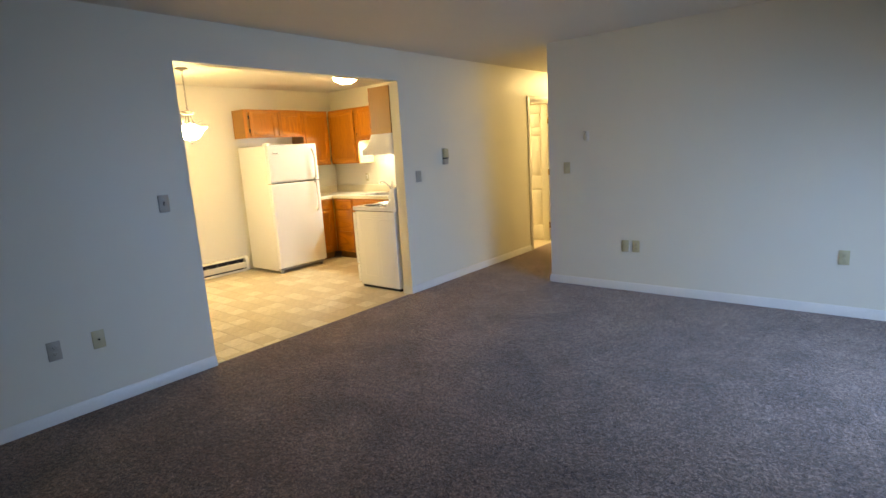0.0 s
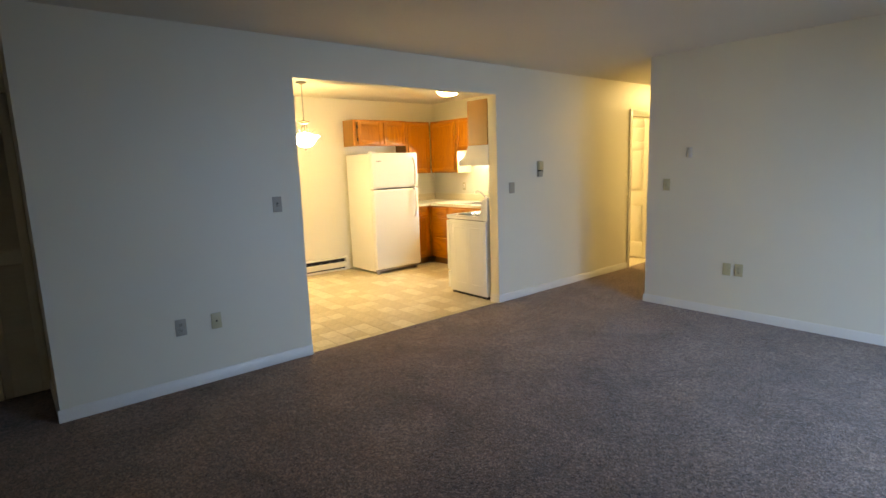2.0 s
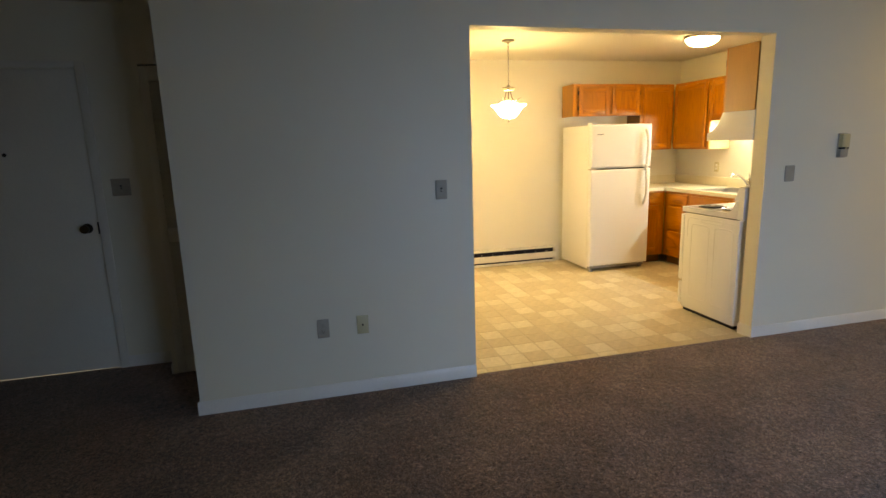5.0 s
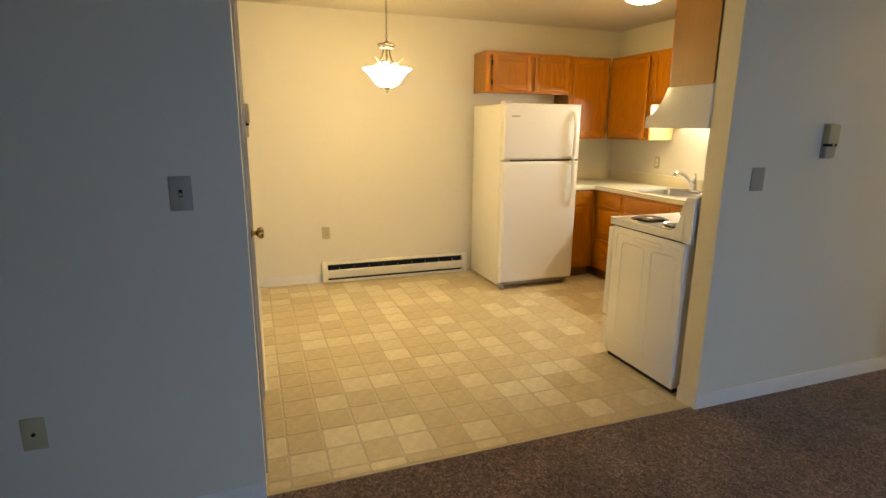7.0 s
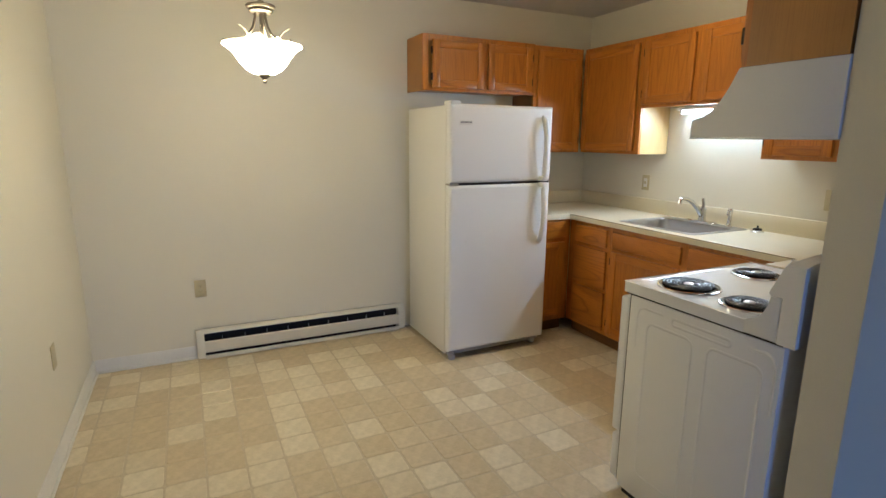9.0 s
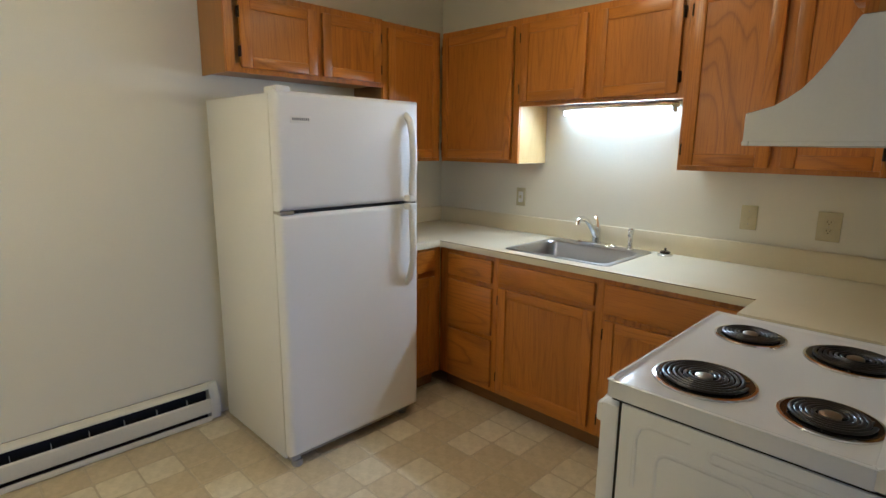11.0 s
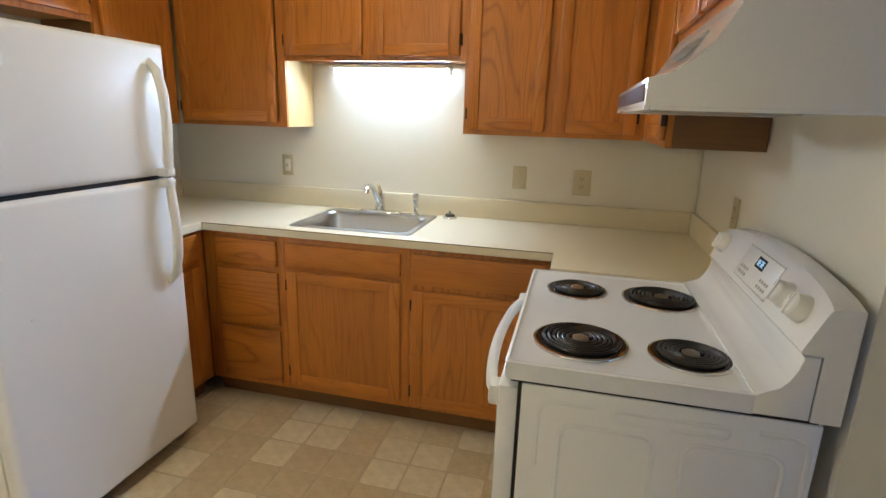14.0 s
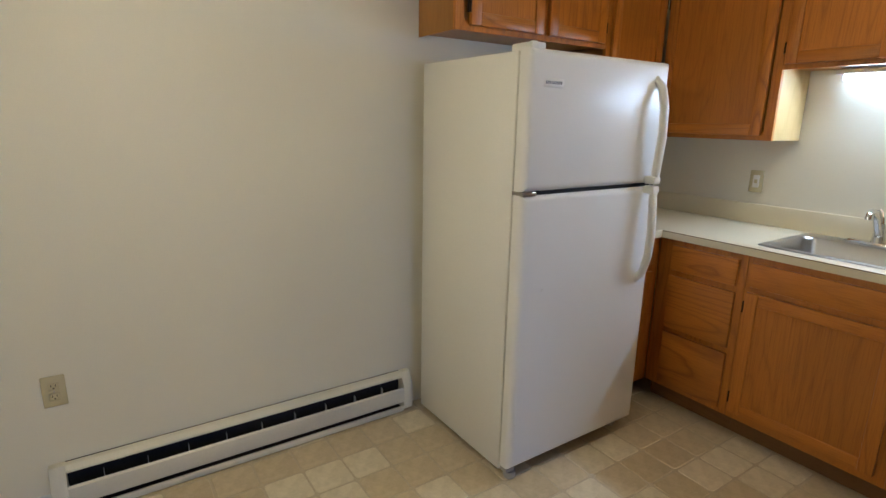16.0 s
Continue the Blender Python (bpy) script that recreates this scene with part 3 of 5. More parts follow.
# ---- refrigerator ----
def refrigerator():
    x0, xs, xd, y0, y1, h = -2.845, -2.235, -2.168, -1.695, -0.935, 1.66
    fr = thing("refrigerator", ((x0 + xd) / 2, (y0 + y1) / 2, 0), "white top-freezer refrigerator with pebbled doors", "refrigerator")
    part("body", box(x0, y0, 0.035, xs, y1, h - 0.008, 0.006), SIDEPAINT, fr)
    for nm, z0, z1 in (("fridge_door", 0.066, 1.165), ("freezer_door", 1.178, h)):
        bm = box(xs + 0.013, y0 - 0.002, z0, xd, y1 + 0.002, z1)
        front = [e for e in bm.edges if all(v.co.x > xd - 1e-4 for v in e.verts)]
        bmesh.ops.bevel(bm, geom=front, offset=0.028, segments=5, profile=0.5, affect="EDGES")
        d = part(nm, bm, PEBBLED, fr)
        part("gasket", box(xs + 0.0005, y0 + 0.016, z0 + 0.008, xs + 0.0135, y1 - 0.016, z1 - 0.008), RUBBER, d, "dark grey door gasket")
        a, b = (1.215, 1.60) if z0 > 1 else (0.755, 1.135)
        if z0 > 1:
            prof = [(a - 0.02, 0.036), (a + 0.03, 0.038), (a + 0.16, 0.048), (a + 0.27, 0.044), (b - 0.04, 0.024), (b, -0.012)]
        else:
            prof = [(b + 0.02, 0.036), (b - 0.03, 0.038), (b - 0.16, 0.048), (b - 0.27, 0.042), (a + 0.04, 0.022), (a, -0.012)]
        pts = []
        for i in range(25):
            u = i / 24 * (len(prof) - 1)
            k = min(int(u), len(prof) - 2)
            w = u - k
            w = w * w * (3 - 2 * w) if k in (0, len(prof) - 2) else w
            z, off = (prof[k][j] * (1 - w) + prof[k + 1][j] * w for j in (0, 1))
            pts.append((xd + off, y1 - 0.078, z))
        hb = tube(pts, [0.016 if 2 < i < 22 else 0.014 for i in range(25)], 12)
        moved(hb, lambda x, y, z: (x, (y - (y1 - 0.078)) * 1.25 + y1 - 0.078, z))
        part("handle", hb, HANDLEPLASTIC, d, "curved white plastic handle")
        zf = a - 0.02 if z0 > 1 else b + 0.02
        part("handle_foot", box(xd - 0.004, y1 - 0.101, zf - 0.016, xd + 0.050, y1 - 0.056, zf + 0.016, 0.008), HANDLEPLASTIC, d)
    part("hinge_cap", joined(box(xs - 0.05, y0 + 0.01, h - 0.009, xd - 0.012, y0 + 0.075, h + 0.018, 0.007), lathe([(0.012, h), (0.012, h + 0.021)], (xd - 0.03, y0 + 0.035, 0), 12)), HANDLEPLASTIC, fr)
    part("mid_hinge", box(xs, y0 - 0.001, 1.162, xd - 0.006, y0 + 0.065, 1.178, 0.004), NICKEL, fr)
    part("door_gap", box(xs + 0.002, y0 + 0.06, 1.164, xd - 0.02, y1 - 0.004, 1.179), DARKGAP, fr)
    part("kick_grille", joined(box(xs - 0.02, y0 + 0.075, 0.028, xs + 0.012, y1 - 0.02, 0.075, 0.003), *[box(xs + 0.010, y0 + 0.09 + i * 0.031, 0.036, xs + 0.0145, y0 + 0.108 + i * 0.031, 0.066) for i in range(20)]), FRIDGEGREY, fr)
    part("foot", joined(lathe([(0.022, 0.0), (0.026, 0.008), (0.024, 0.03), (0.012, 0.034), (0.012, 0.05)], (xs + 0.02, y0 + 0.045, 0), 14), box(xs - 0.01, y0 + 0.012, 0.030, xs + 0.035, y0 + 0.060, 0.062, 0.006)), FRIDGEGREY, fr)
    part("foot", lathe([(0.022, 0.0), (0.026, 0.008), (0.024, 0.03), (0.012, 0.04)], (xs - 0.02, y1 - 0.045, 0), 14), FRIDGEGREY, fr)
    part("badge", joined(box(xd - 0.002, y0 + 0.06, 1.535, xd + 0.002, y0 + 0.155, 1.563, 0.001)), HANDLEPLASTIC, fr, "small white maker's plate")
    part("badge_print", joined(*[box(xd + 0.0018, y0 + 0.068 + i * 0.0088, 1.545, xd + 0.0026, y0 + 0.0745 + i * 0.0088, 1.5555) for i in range(9)]), BADGE, fr, "grey bars of print")
    part("plug", lathe([(0.0, 0.0035), (0.005, 0.003), (0.006, -0.002)], (xd, y0 + 0.115, 0.805), 12, "x"), HANDLEPLASTIC, fr)
    return fr


refrigerator()


# ---- range ----
def arched(prof, ya, yb, n=24):
    """The control panel's body: its section runs along y and its top bows up in the middle."""
    bm, rings = bmesh.new(), []
    for i in range(n + 1):
        u = 2 * i / n - 1
        k = 1.0 - 0.24 * u * u - 0.06 * u ** 12
        rings.append([bm.verts.new((-0.178 + (x + 0.178) * (k if z > 1.02 and x < -0.11 else 1), ya + (yb - ya) * i / n, 1.014 + (z - 1.014) * k if z > 1.02 else z)) for x, z in prof])
    for a, b in zip(rings, rings[1:]):
        for i in range(len(prof)):
            bm.faces.new((a[i], a[(i + 1) % len(prof)], b[(i + 1) % len(prof)], b[i]))
    bm.faces.new(rings[0])
    bm.faces.new(rings[-1])
    return bm


def rounded(x0, z0, x1, z1, r, n=5):
    """The outline of a rectangle with round corners."""
    pts = []
    for cx, cz, a0 in ((x1 - r, z1 - r, 0), (x0 + r, z1 - r, 90), (x0 + r, z0 + r, 180), (x1 - r, z0 + r, 270)):
        pts += [(cx + r * math.cos(radians(a0 + 90 * i / n)), cz + r * math.sin(radians(a0 + 90 * i / n))) for i in range(n + 1)]
    return pts


def ridge(pts, y, closed):
    """A shallow pressed bead along points of a side panel."""
    pts = pts + pts[:1] if closed else pts
    return moved(tube([(x, 0.0, z) for x, z in pts], 0.0055, 8), lambda a, b, c: (a, y + b * 0.45, c))


def electric_range():
    x0, x1, y0, y1, top_z = -0.742, -0.090, -1.628, -0.868, 0.915
    rg = thing("electric_range", ((x0 + x1) / 2, (y0 + y1) / 2, 0), "white electric coil range beside the opening", "range")
    part("front_gap", box(x0 + 0.026, y0 + 0.007, 0.05, x0 + 0.040, y1 - 0.007, 0.86), DARKGAP, rg)
    part("body", box(x0 + 0.038, y0 + 0.004, 0.03, x1 - 0.02, y1 - 0.004, 0.862, 0.004), ENAMEL, rg)
    for y, s in ((y0, 1), (y1, -1)):      # pressed side panels
        sp = part("side_panel", box(x0 + 0.035, y - 0.001 * s, 0.05, x1 - 0.02, y + 0.006 * s, 0.86, 0.003), ENAMEL, rg)
        for a, c, z0, z1 in ((x0 + 0.125, x0 + 0.325, 0.14, 0.775), (x0 + 0.385, x1 - 0.075, 0.14, 0.775), (x0 + 0.235, x0 + 0.465, 0.802, 0.826)):
            part("pressing", ridge(rounded(a, z0, c, z1, 0.03 if z1 - z0 > 0.1 else 0.0115), y - 0.0005 * s, True), ENAMEL, sp)
        for pts in ([(x0 + 0.075, 0.66), (x0 + 0.075, 0.79), (x0 + 0.083, 0.816), (x0 + 0.105, 0.826), (x0 + 0.195, 0.826)], [(x1 - 0.035, 0.64), (x1 - 0.035, 0.79), (x1 - 0.045, 0.816), (x1 - 0.066, 0.826), (x1 - 0.13, 0.826)]):
            part("pressing", ridge(pts, y - 0.0005 * s, False), ENAMEL, sp)
    # cooktop: a shallow tray with a raised rim
    bm = box(x0 - 0.005, y0 - 0.004, 0.868, -0.235, y1 + 0.004, top_z)
    up = [f for f in bm.faces if f.calc_center_median().z > top_z - 1e-4]
    r = bmesh.ops.inset_region(bm, faces=up, thickness=0.022, depth=0.0)
    for v in {v for f in up for v in f.verts}:
        v.co.z -= 0.010
    bmesh.ops.bevel(bm, geom=[e for e in bm.edges if all(v.co.z > top_z - 0.02 for v in e.verts)], offset=0.008, segments=3, profile=0.5, affect="EDGES")
    bmesh.ops.bevel(bm, geom=[e for e in bm.edges if abs(e.verts[0].co.z - e.verts[1].co.z) > 0.02], offset=0.012, segments=3, profile=0.5, affect="EDGES")
    part("cooktop", bm, ENAMEL, rg)
    part("cooktop_gap", box(x0 + 0.01, y0 + 0.002, 0.861, x1 - 0.03, y1 - 0.002, 0.869), DARKGAP, rg)
    # backguard: leaning control panel with a rounded top
    sweep = [(-0.245, 0.868), (-0.245, 0.914), (-0.222, 0.917), (-0.200, 0.927), (-0.184, 0.946), (-0.176, 0.972), (-0.172, 1.004), (-0.14, 1.004), (-0.14, 0.868)]
    part("upsweep", extrude(sweep, "y", y0 - 0.003, y1 + 0.003, 0.004), ENAMEL, rg)
    part("panel_seam", box(-0.1405, y0 + 0.002, 0.870, -0.1385, y1 - 0.002, 1.003), DARKGAP, rg)
    prof = [(-0.1375, 0.866), (-0.1375, 1.006), (-0.176, 1.008), (-0.178, 1.014), (-0.130, 1.128), (-0.121, 1.140), (-0.106, 1.146), (x1 + 0.006, 1.142), (x1 + 0.006, 0.866)]
    bg = part("backguard", arched(prof, y0 - 0.002, y1 + 0.002), ENAMEL, rg)
    a, b = Vector((-0.178, 0, 1.014)), Vector((-0.130, 0, 1.128))
    along = (b - a).normalized()
    out = Vector((-along.z, 0, along.x))
    mid = (a + b) / 2

    def on_panel(u, w, d):
        """u along y from the middle, w up the slope, d out of it."""
        q = mid + along * w + out * d
        return (q.x, (y0 + y1) / 2 + u, q.z)
    for u in (-0.292, -0.200, 0.322):
        k = lathe([(0.031, 0.0), (0.031, 0.008), (0.028, 0.013), (0.026, 0.026), (0.021, 0.030), (0.0, 0.031)], (0, 0, 0), 24)
        k = joined(k, box(-0.005, -0.025, 0.024, 0.005, 0.025, 0.035, 0.003))
        kn = part("knob", moved(k, lambda x, y, z, u=u: on_panel(u + x, y, z)), HANDLEPLASTIC, bg, "round white control knob")
        part("pointer", moved(box(-0.0010, 0.008, 0.0345, 0.0010, 0.022, 0.0354), lambda x, y, z, u=u: on_panel(u + x, y, z)), BADGE, kn)
    pan = part("control_panel", moved(box(-0.125, -0.045, -0.002, 0.125, 0.045, 0.0025, 0.002), on_panel), HANDLEPLASTIC, bg)
    part("display", moved(box(-0.03, 0.004, 0.002, 0.03, 0.034, 0.0034), on_panel), BLACK, pan, "black clock display")
    seg = []
    for i, u in enumerate((-0.018, -0.007, 0.006, 0.017)):
        seg += [box(u - 0.003, w - 0.0008, 0.0034, u + 0.003, w + 0.0008, 0.0038) for w in (0.012, 0.019, 0.026)]
        seg += [box(u + s * 0.003 - 0.0008, 0.012, 0.0034, u + s * 0.003 + 0.0008, 0.026, 0.0038) for s in ((-1, 1) if i % 2 else (1,))]
    part("digits", moved(joined(*seg), on_panel), SCREEN, pan, "pale blue clock digits")
    for i in range(4):
        for u0 in (-0.105, 0.05):
            part("button", moved(box(u0 + i * 0.016, -0.018, 0.002, u0 + i * 0.016 + 0.011, -0.010, 0.0034, 0.001), on_panel), GREYPLATE, pan)
            part("button", moved(box(u0 + i * 0.016, -0.034, 0.002, u0 + i * 0.016 + 0.011, -0.026, 0.0034, 0.001), on_panel), GREYPLATE, pan)
    part("outline", moved(joined(box(-0.128, 0.044, 0.0, 0.128, 0.0465, 0.003), box(-0.128, -0.0465, 0.0, 0.128, -0.044, 0.003)), on_panel), GREYPLATE, pan)
    # burners
    for cx, cy, r in ((-0.585, -1.462, 0.098), (-0.335, -1.472, 0.078), (-0.595, -1.052, 0.078), (-0.345, -1.062, 0.098)):
        bowl = part("drip_bowl", lathe([(r + 0.017, 0.0), (r + 0.016, 0.0045), (r + 0.010, 0.0055), (r + 0.004, 0.001), (r * 0.55, -0.006), (0.015, -0.007), (0.0, -0.007)], (cx, cy, top_z - 0.009), 40), CHROME, rg, "chrome drip bowl")
        inner = part("bowl_lining", lathe([(r + 0.0095, 0.0052), (r + 0.003, 0.0015), (r * 0.55, -0.004), (0.0, -0.005)], (cx, cy, top_z - 0.0078), 36), ENAMEL_BLACK, bowl, "black enamel bowl")
        turns, n = (6 if r > 0.09 else 5), 220
        pts = []
        for i in range(n):
            q = i / (n - 1)
            rr, an = 0.024 + (r * 0.985 - 0.026) * q, 2 * math.pi * turns * q
            pts.append((cx + rr * math.cos(an), cy + rr * math.sin(an), top_z + 0.002))
        part("coil", moved(tube(pts, 0.0044, 8), lambda x, y, z: (x, y, z + (z - top_z - 0.002) * -0.25)), COIL, rg, "black spiral heating coil")
        part("coil_support", joined(*[moved(box(-r, -0.0015, -0.004, r, 0.0015, 0.0, 0), lambda x, y, z, k=k: (cx + x * math.cos(k) - y * math.sin(k), cy + x * math.sin(k) + y * math.cos(k), top_z + z)) for k in (0.5, 2.6, 4.7 - math.pi)]), CHROME, rg)
        part("medallion", lathe([(0.020, -0.006), (0.020, 0.002), (0.015, 0.0045), (0.0, 0.005)], (cx, cy, top_z + 0.001), 20), NICKEL, rg)
    # oven door, handle, drawer
    od = part("oven_door", box(x0 - 0.02, y0 + 0.004, 0.265, x0 + 0.028, y1 - 0.004, 0.845, 0.008), ENAMEL, rg)
    part("oven_window", box(x0 - 0.0215, y0 + 0.17, 0.42, x0 - 0.018, y1 - 0.17, 0.65, 0.001), BLACK, od, "black glass oven window")
    pts = []
    for i in range(21):
        q = i / 20
        pts.append((x0 - 0.028 - 0.040 * math.sin(math.pi * q) ** 0.55, y0 + 0.055 + (y1 - y0 - 0.11) * q, 0.800))
    part("oven_handle", moved(tube(pts, 0.015, 12), lambda x, y, z: (x, y, 0.80 + (z - 0.80) * 1.3)), HANDLEPLASTIC, od, "bowed white oven handle")
    for y in (y0 + 0.055, y1 - 0.055):
        part("handle_end", box(x0 - 0.045, y - 0.026, 0.775, x0 - 0.012, y + 0.026, 0.828, 0.009), HANDLEPLASTIC, od)
    part("storage_drawer", box(x0 - 0.012, y0 + 0.004, 0.055, x0 + 0.028, y1 - 0.004, 0.250, 0.006), ENAMEL, rg)
    part("plinth", box(x0 + 0.05, y0 + 0.02, 0.0, x1 - 0.03, y1 - 0.02, 0.035), DARKGAP, rg)
    return rg


electric_range()


# ---- range hood ----
def range_hood():
    y0, y1, xb = -1.622, -0.864, XK - 0.002
    hd = thing("range_hood", (-0.3, (y0 + y1) / 2, 1.47), "white metal range hood with a curved front under the cabinet", "range hood")
    prof = [(xb, 1.465), (-0.517, 1.465), (-0.517, 1.516)]
    for i in range(1, 9):
        q = i / 8
        prof.append((-0.510 + 0.145 * q ** 0.62, 1.518 + 0.145 * q ** 1.35))
    prof += [(-0.362, 1.6675), (xb, 1.6675)]
    part("shell", extrude(prof, "y", y0, y1, 0.002), ENAMEL, hd)
    part("trim_strip", box(-0.5195, y0 + 0.018, 1.474, -0.515, y1 - 0.018, 1.507, 0.001), BROWNTRIM, hd, "brown trim strip")
    part("underside", box(-0.50, y0 + 0.03, 1.461, xb - 0.03, y1 - 0.03, 1.4665), STEEL, hd)
    part("filter", box(-0.46, y0 + 0.2, 1.457, -0.18, y1 - 0.2, 1.4625, 0.001), NICKEL, hd)
    part("lip", joined(box(-0.519, y0, 1.457, -0.507, y1, 1.466, 0.002), box(-0.507, y0, 1.457, xb, y0 + 0.01, 1.466, 0.002), box(-0.507, y1 - 0.01, 1.457, xb, y1, 1.466, 0.002)), ENAMEL, hd)
    for i in range(16):
        for k in range(3):
            yy = y0 + 0.20 + i * 0.0165
            part("vent_slot", moved(box(-0.0085, yy, -0.004, 0.0085, yy + 0.0095, 0.0022), lambda x, y, z, k=k: (-0.424 + k * 0.0165 + x * 0.68 - z * 0.73, y, 1.583 + k * 0.0185 + x * 0.73 + z * 0.68)), FRIDGEGREY, hd)
    return hd


range_hood()


# ---- sink and taps ----
def kitchen_sink():
    sk = thing("kitchen_sink", ((SX0 + SX1) / 2, (SY0 + SY1) / 2, 0.80), "single-bowl stainless steel kitchen sink", "sink")

    def ring(x0, y0, x1, y1, z, r, n=6):
        pts = []
        for cx, cy, a0 in ((x1 - r, y1 - r, 0), (x0 + r, y1 - r, 90), (x0 + r, y0 + r, 180), (x1 - r, y0 + r, 270)):
            pts += [(cx + r * math.cos(radians(a0 + 90 * i / n)), cy + r * math.sin(radians(a0 + 90 * i / n)), z) for i in range(n + 1)]
        return pts
    rings = [ring(SX0, SY0, SX1, SY1, 0.9145, 0.03), ring(SX0 + 0.003, SY0 + 0.003, SX1 - 0.003, SY1 - 0.003, 0.9185, 0.03), ring(SX0 + 0.012, SY0 + 0.012, SX1 - 0.012, SY1 - 0.012, 0.9205, 0.03),
             ring(SX0 + 0.028, SY0 + 0.028, SX1 - 0.028, SY1 - 0.095, 0.919, 0.05), ring(SX0 + 0.035, SY0 + 0.035, SX1 - 0.035, SY1 - 0.102, 0.910, 0.05),
             ring(SX0 + 0.045, SY0 + 0.045, SX1 - 0.045, SY1 - 0.112, 0.79, 0.06), ring(SX0 + 0.075, SY0 + 0.075, SX1 - 0.075, SY1 - 0.142, 0.762, 0.05), ring(SX0 + 0.25, SY0 + 0.18, SX1 - 0.25, SY1 - 0.26, 0.757, 0.02)]
    bm = bmesh.new()
    vs = [[bm.verts.new(p) for p in rg] for rg in rings]
    for a, b in zip(vs, vs[1:]):
        for i in range(len(a)):
            bm.faces.new((a[i], a[(i + 1) % len(a)], b[(i + 1) % len(a)], b[i]))
    bm.faces.new(vs[-1])
    part("basin", bm, STEEL, sk)
    part("drain", lathe([(0.042, 0.0), (0.042, 0.004), (0.034, 0.005), (0.03, 0.001), (0.0, 0.001)], ((SX0 + SX1) / 2, -0.34, 0.757), 24), CHROME, sk)
    return sk


kitchen_sink()


def faucet():
    fx, fy, z = -1.625, -0.095, 0.9195
    fc = thing("faucet", (fx, fy, z), "chrome single-lever kitchen faucet on the sink deck", "faucet")
    part("deck_plate", moved(lathe([(1.0, 0.0), (1.0, 0.5), (0.9, 1.0), (0.0, 1.05)], (0, 0, 0), 28), lambda x, y, q: (fx + x * 0.125, fy + y * 0.028, z + q * 0.012)), CHROME, fc)
    part("body", lathe([(0.026, 0.01), (0.024, 0.03), (0.020, 0.06), (0.022, 0.085), (0.019, 0.098), (0.0, 0.10)], (fx, fy, z), 20), CHROME, fc)
    pts = [(fx, fy - 0.008, z + 0.045), (fx + 0.003, fy - 0.055, z + 0.092), (fx + 0.01, fy - 0.12, z + 0.140), (fx + 0.018, fy - 0.185, z + 0.166), (fx + 0.025, fy - 0.235, z + 0.170), (fx + 0.028, fy - 0.255, z + 0.160), (fx + 0.028, fy - 0.258, z + 0.140)]
    part("spout", tube(pts, [0.016, 0.015, 0.014, 0.013, 0.012, 0.012, 0.013], 12), CHROME, fc)
    part("lever", tube([(fx, fy, z + 0.095), (fx - 0.003, fy + 0.008, z + 0.118), (fx - 0.012, fy + 0.012, z + 0.142), (fx - 0.02, fy + 0.014, z + 0.152)], [0.013, 0.010, 0.009, 0.011], 10), CHROME, fc)
    sp = thing("side_sprayer", (-1.428, fy, z), "chrome side sprayer standing on the sink deck", "sprayer")
    part("escutcheon", lathe([(0.022, 0.0), (0.021, 0.006), (0.014, 0.010), (0.013, 0.02), (0.0, 0.02)], (-1.428, fy, z), 18), CHROME, sp)
    part("spray_head", lathe([(0.011, 0.02), (0.013, 0.05), (0.010, 0.06), (0.014, 0.085), (0.016, 0.105), (0.012, 0.115), (0.0, 0.116)], (-1.428, fy, z), 18), CHROME, sp)
    part("trigger", box(-1.436, fy - 0.022, z + 0.07, -1.420, fy - 0.01, z + 0.10, 0.003), CHROME, sp)
    st = thing("sink_stopper", (-1.245, -0.085, 0.914), "chrome and black sink strainer resting on the worktop", "sink strainer")
    part("cup", lathe([(0.036, 0.0), (0.038, 0.006), (0.030, 0.012), (0.024, 0.013), (0.0, 0.013)], (-1.245, -0.085, 0.914), 24), CHROME, st)
    part("seal", lathe([(0.024, 0.013), (0.026, 0.018), (0.020, 0.024), (0.0, 0.024)], (-1.245, -0.085, 0.914), 20), BLACK, st, "black rubber seal")
    part("grip", lathe([(0.006, 0.024), (0.006, 0.034), (0.010, 0.040), (0.0, 0.043)], (-1.245, -0.085, 0.914), 14), CHROME, st)


faucet()


# ---- lamps ----
def shell(profile, centre, seg=40):
    """A turned sheet, open at both ends."""
    bm = lathe(profile, centre, seg)
    bmesh.ops.delete(bm, geom=[f for f in bm.faces if len(f.verts) > 4], context="FACES_ONLY")
    return bm


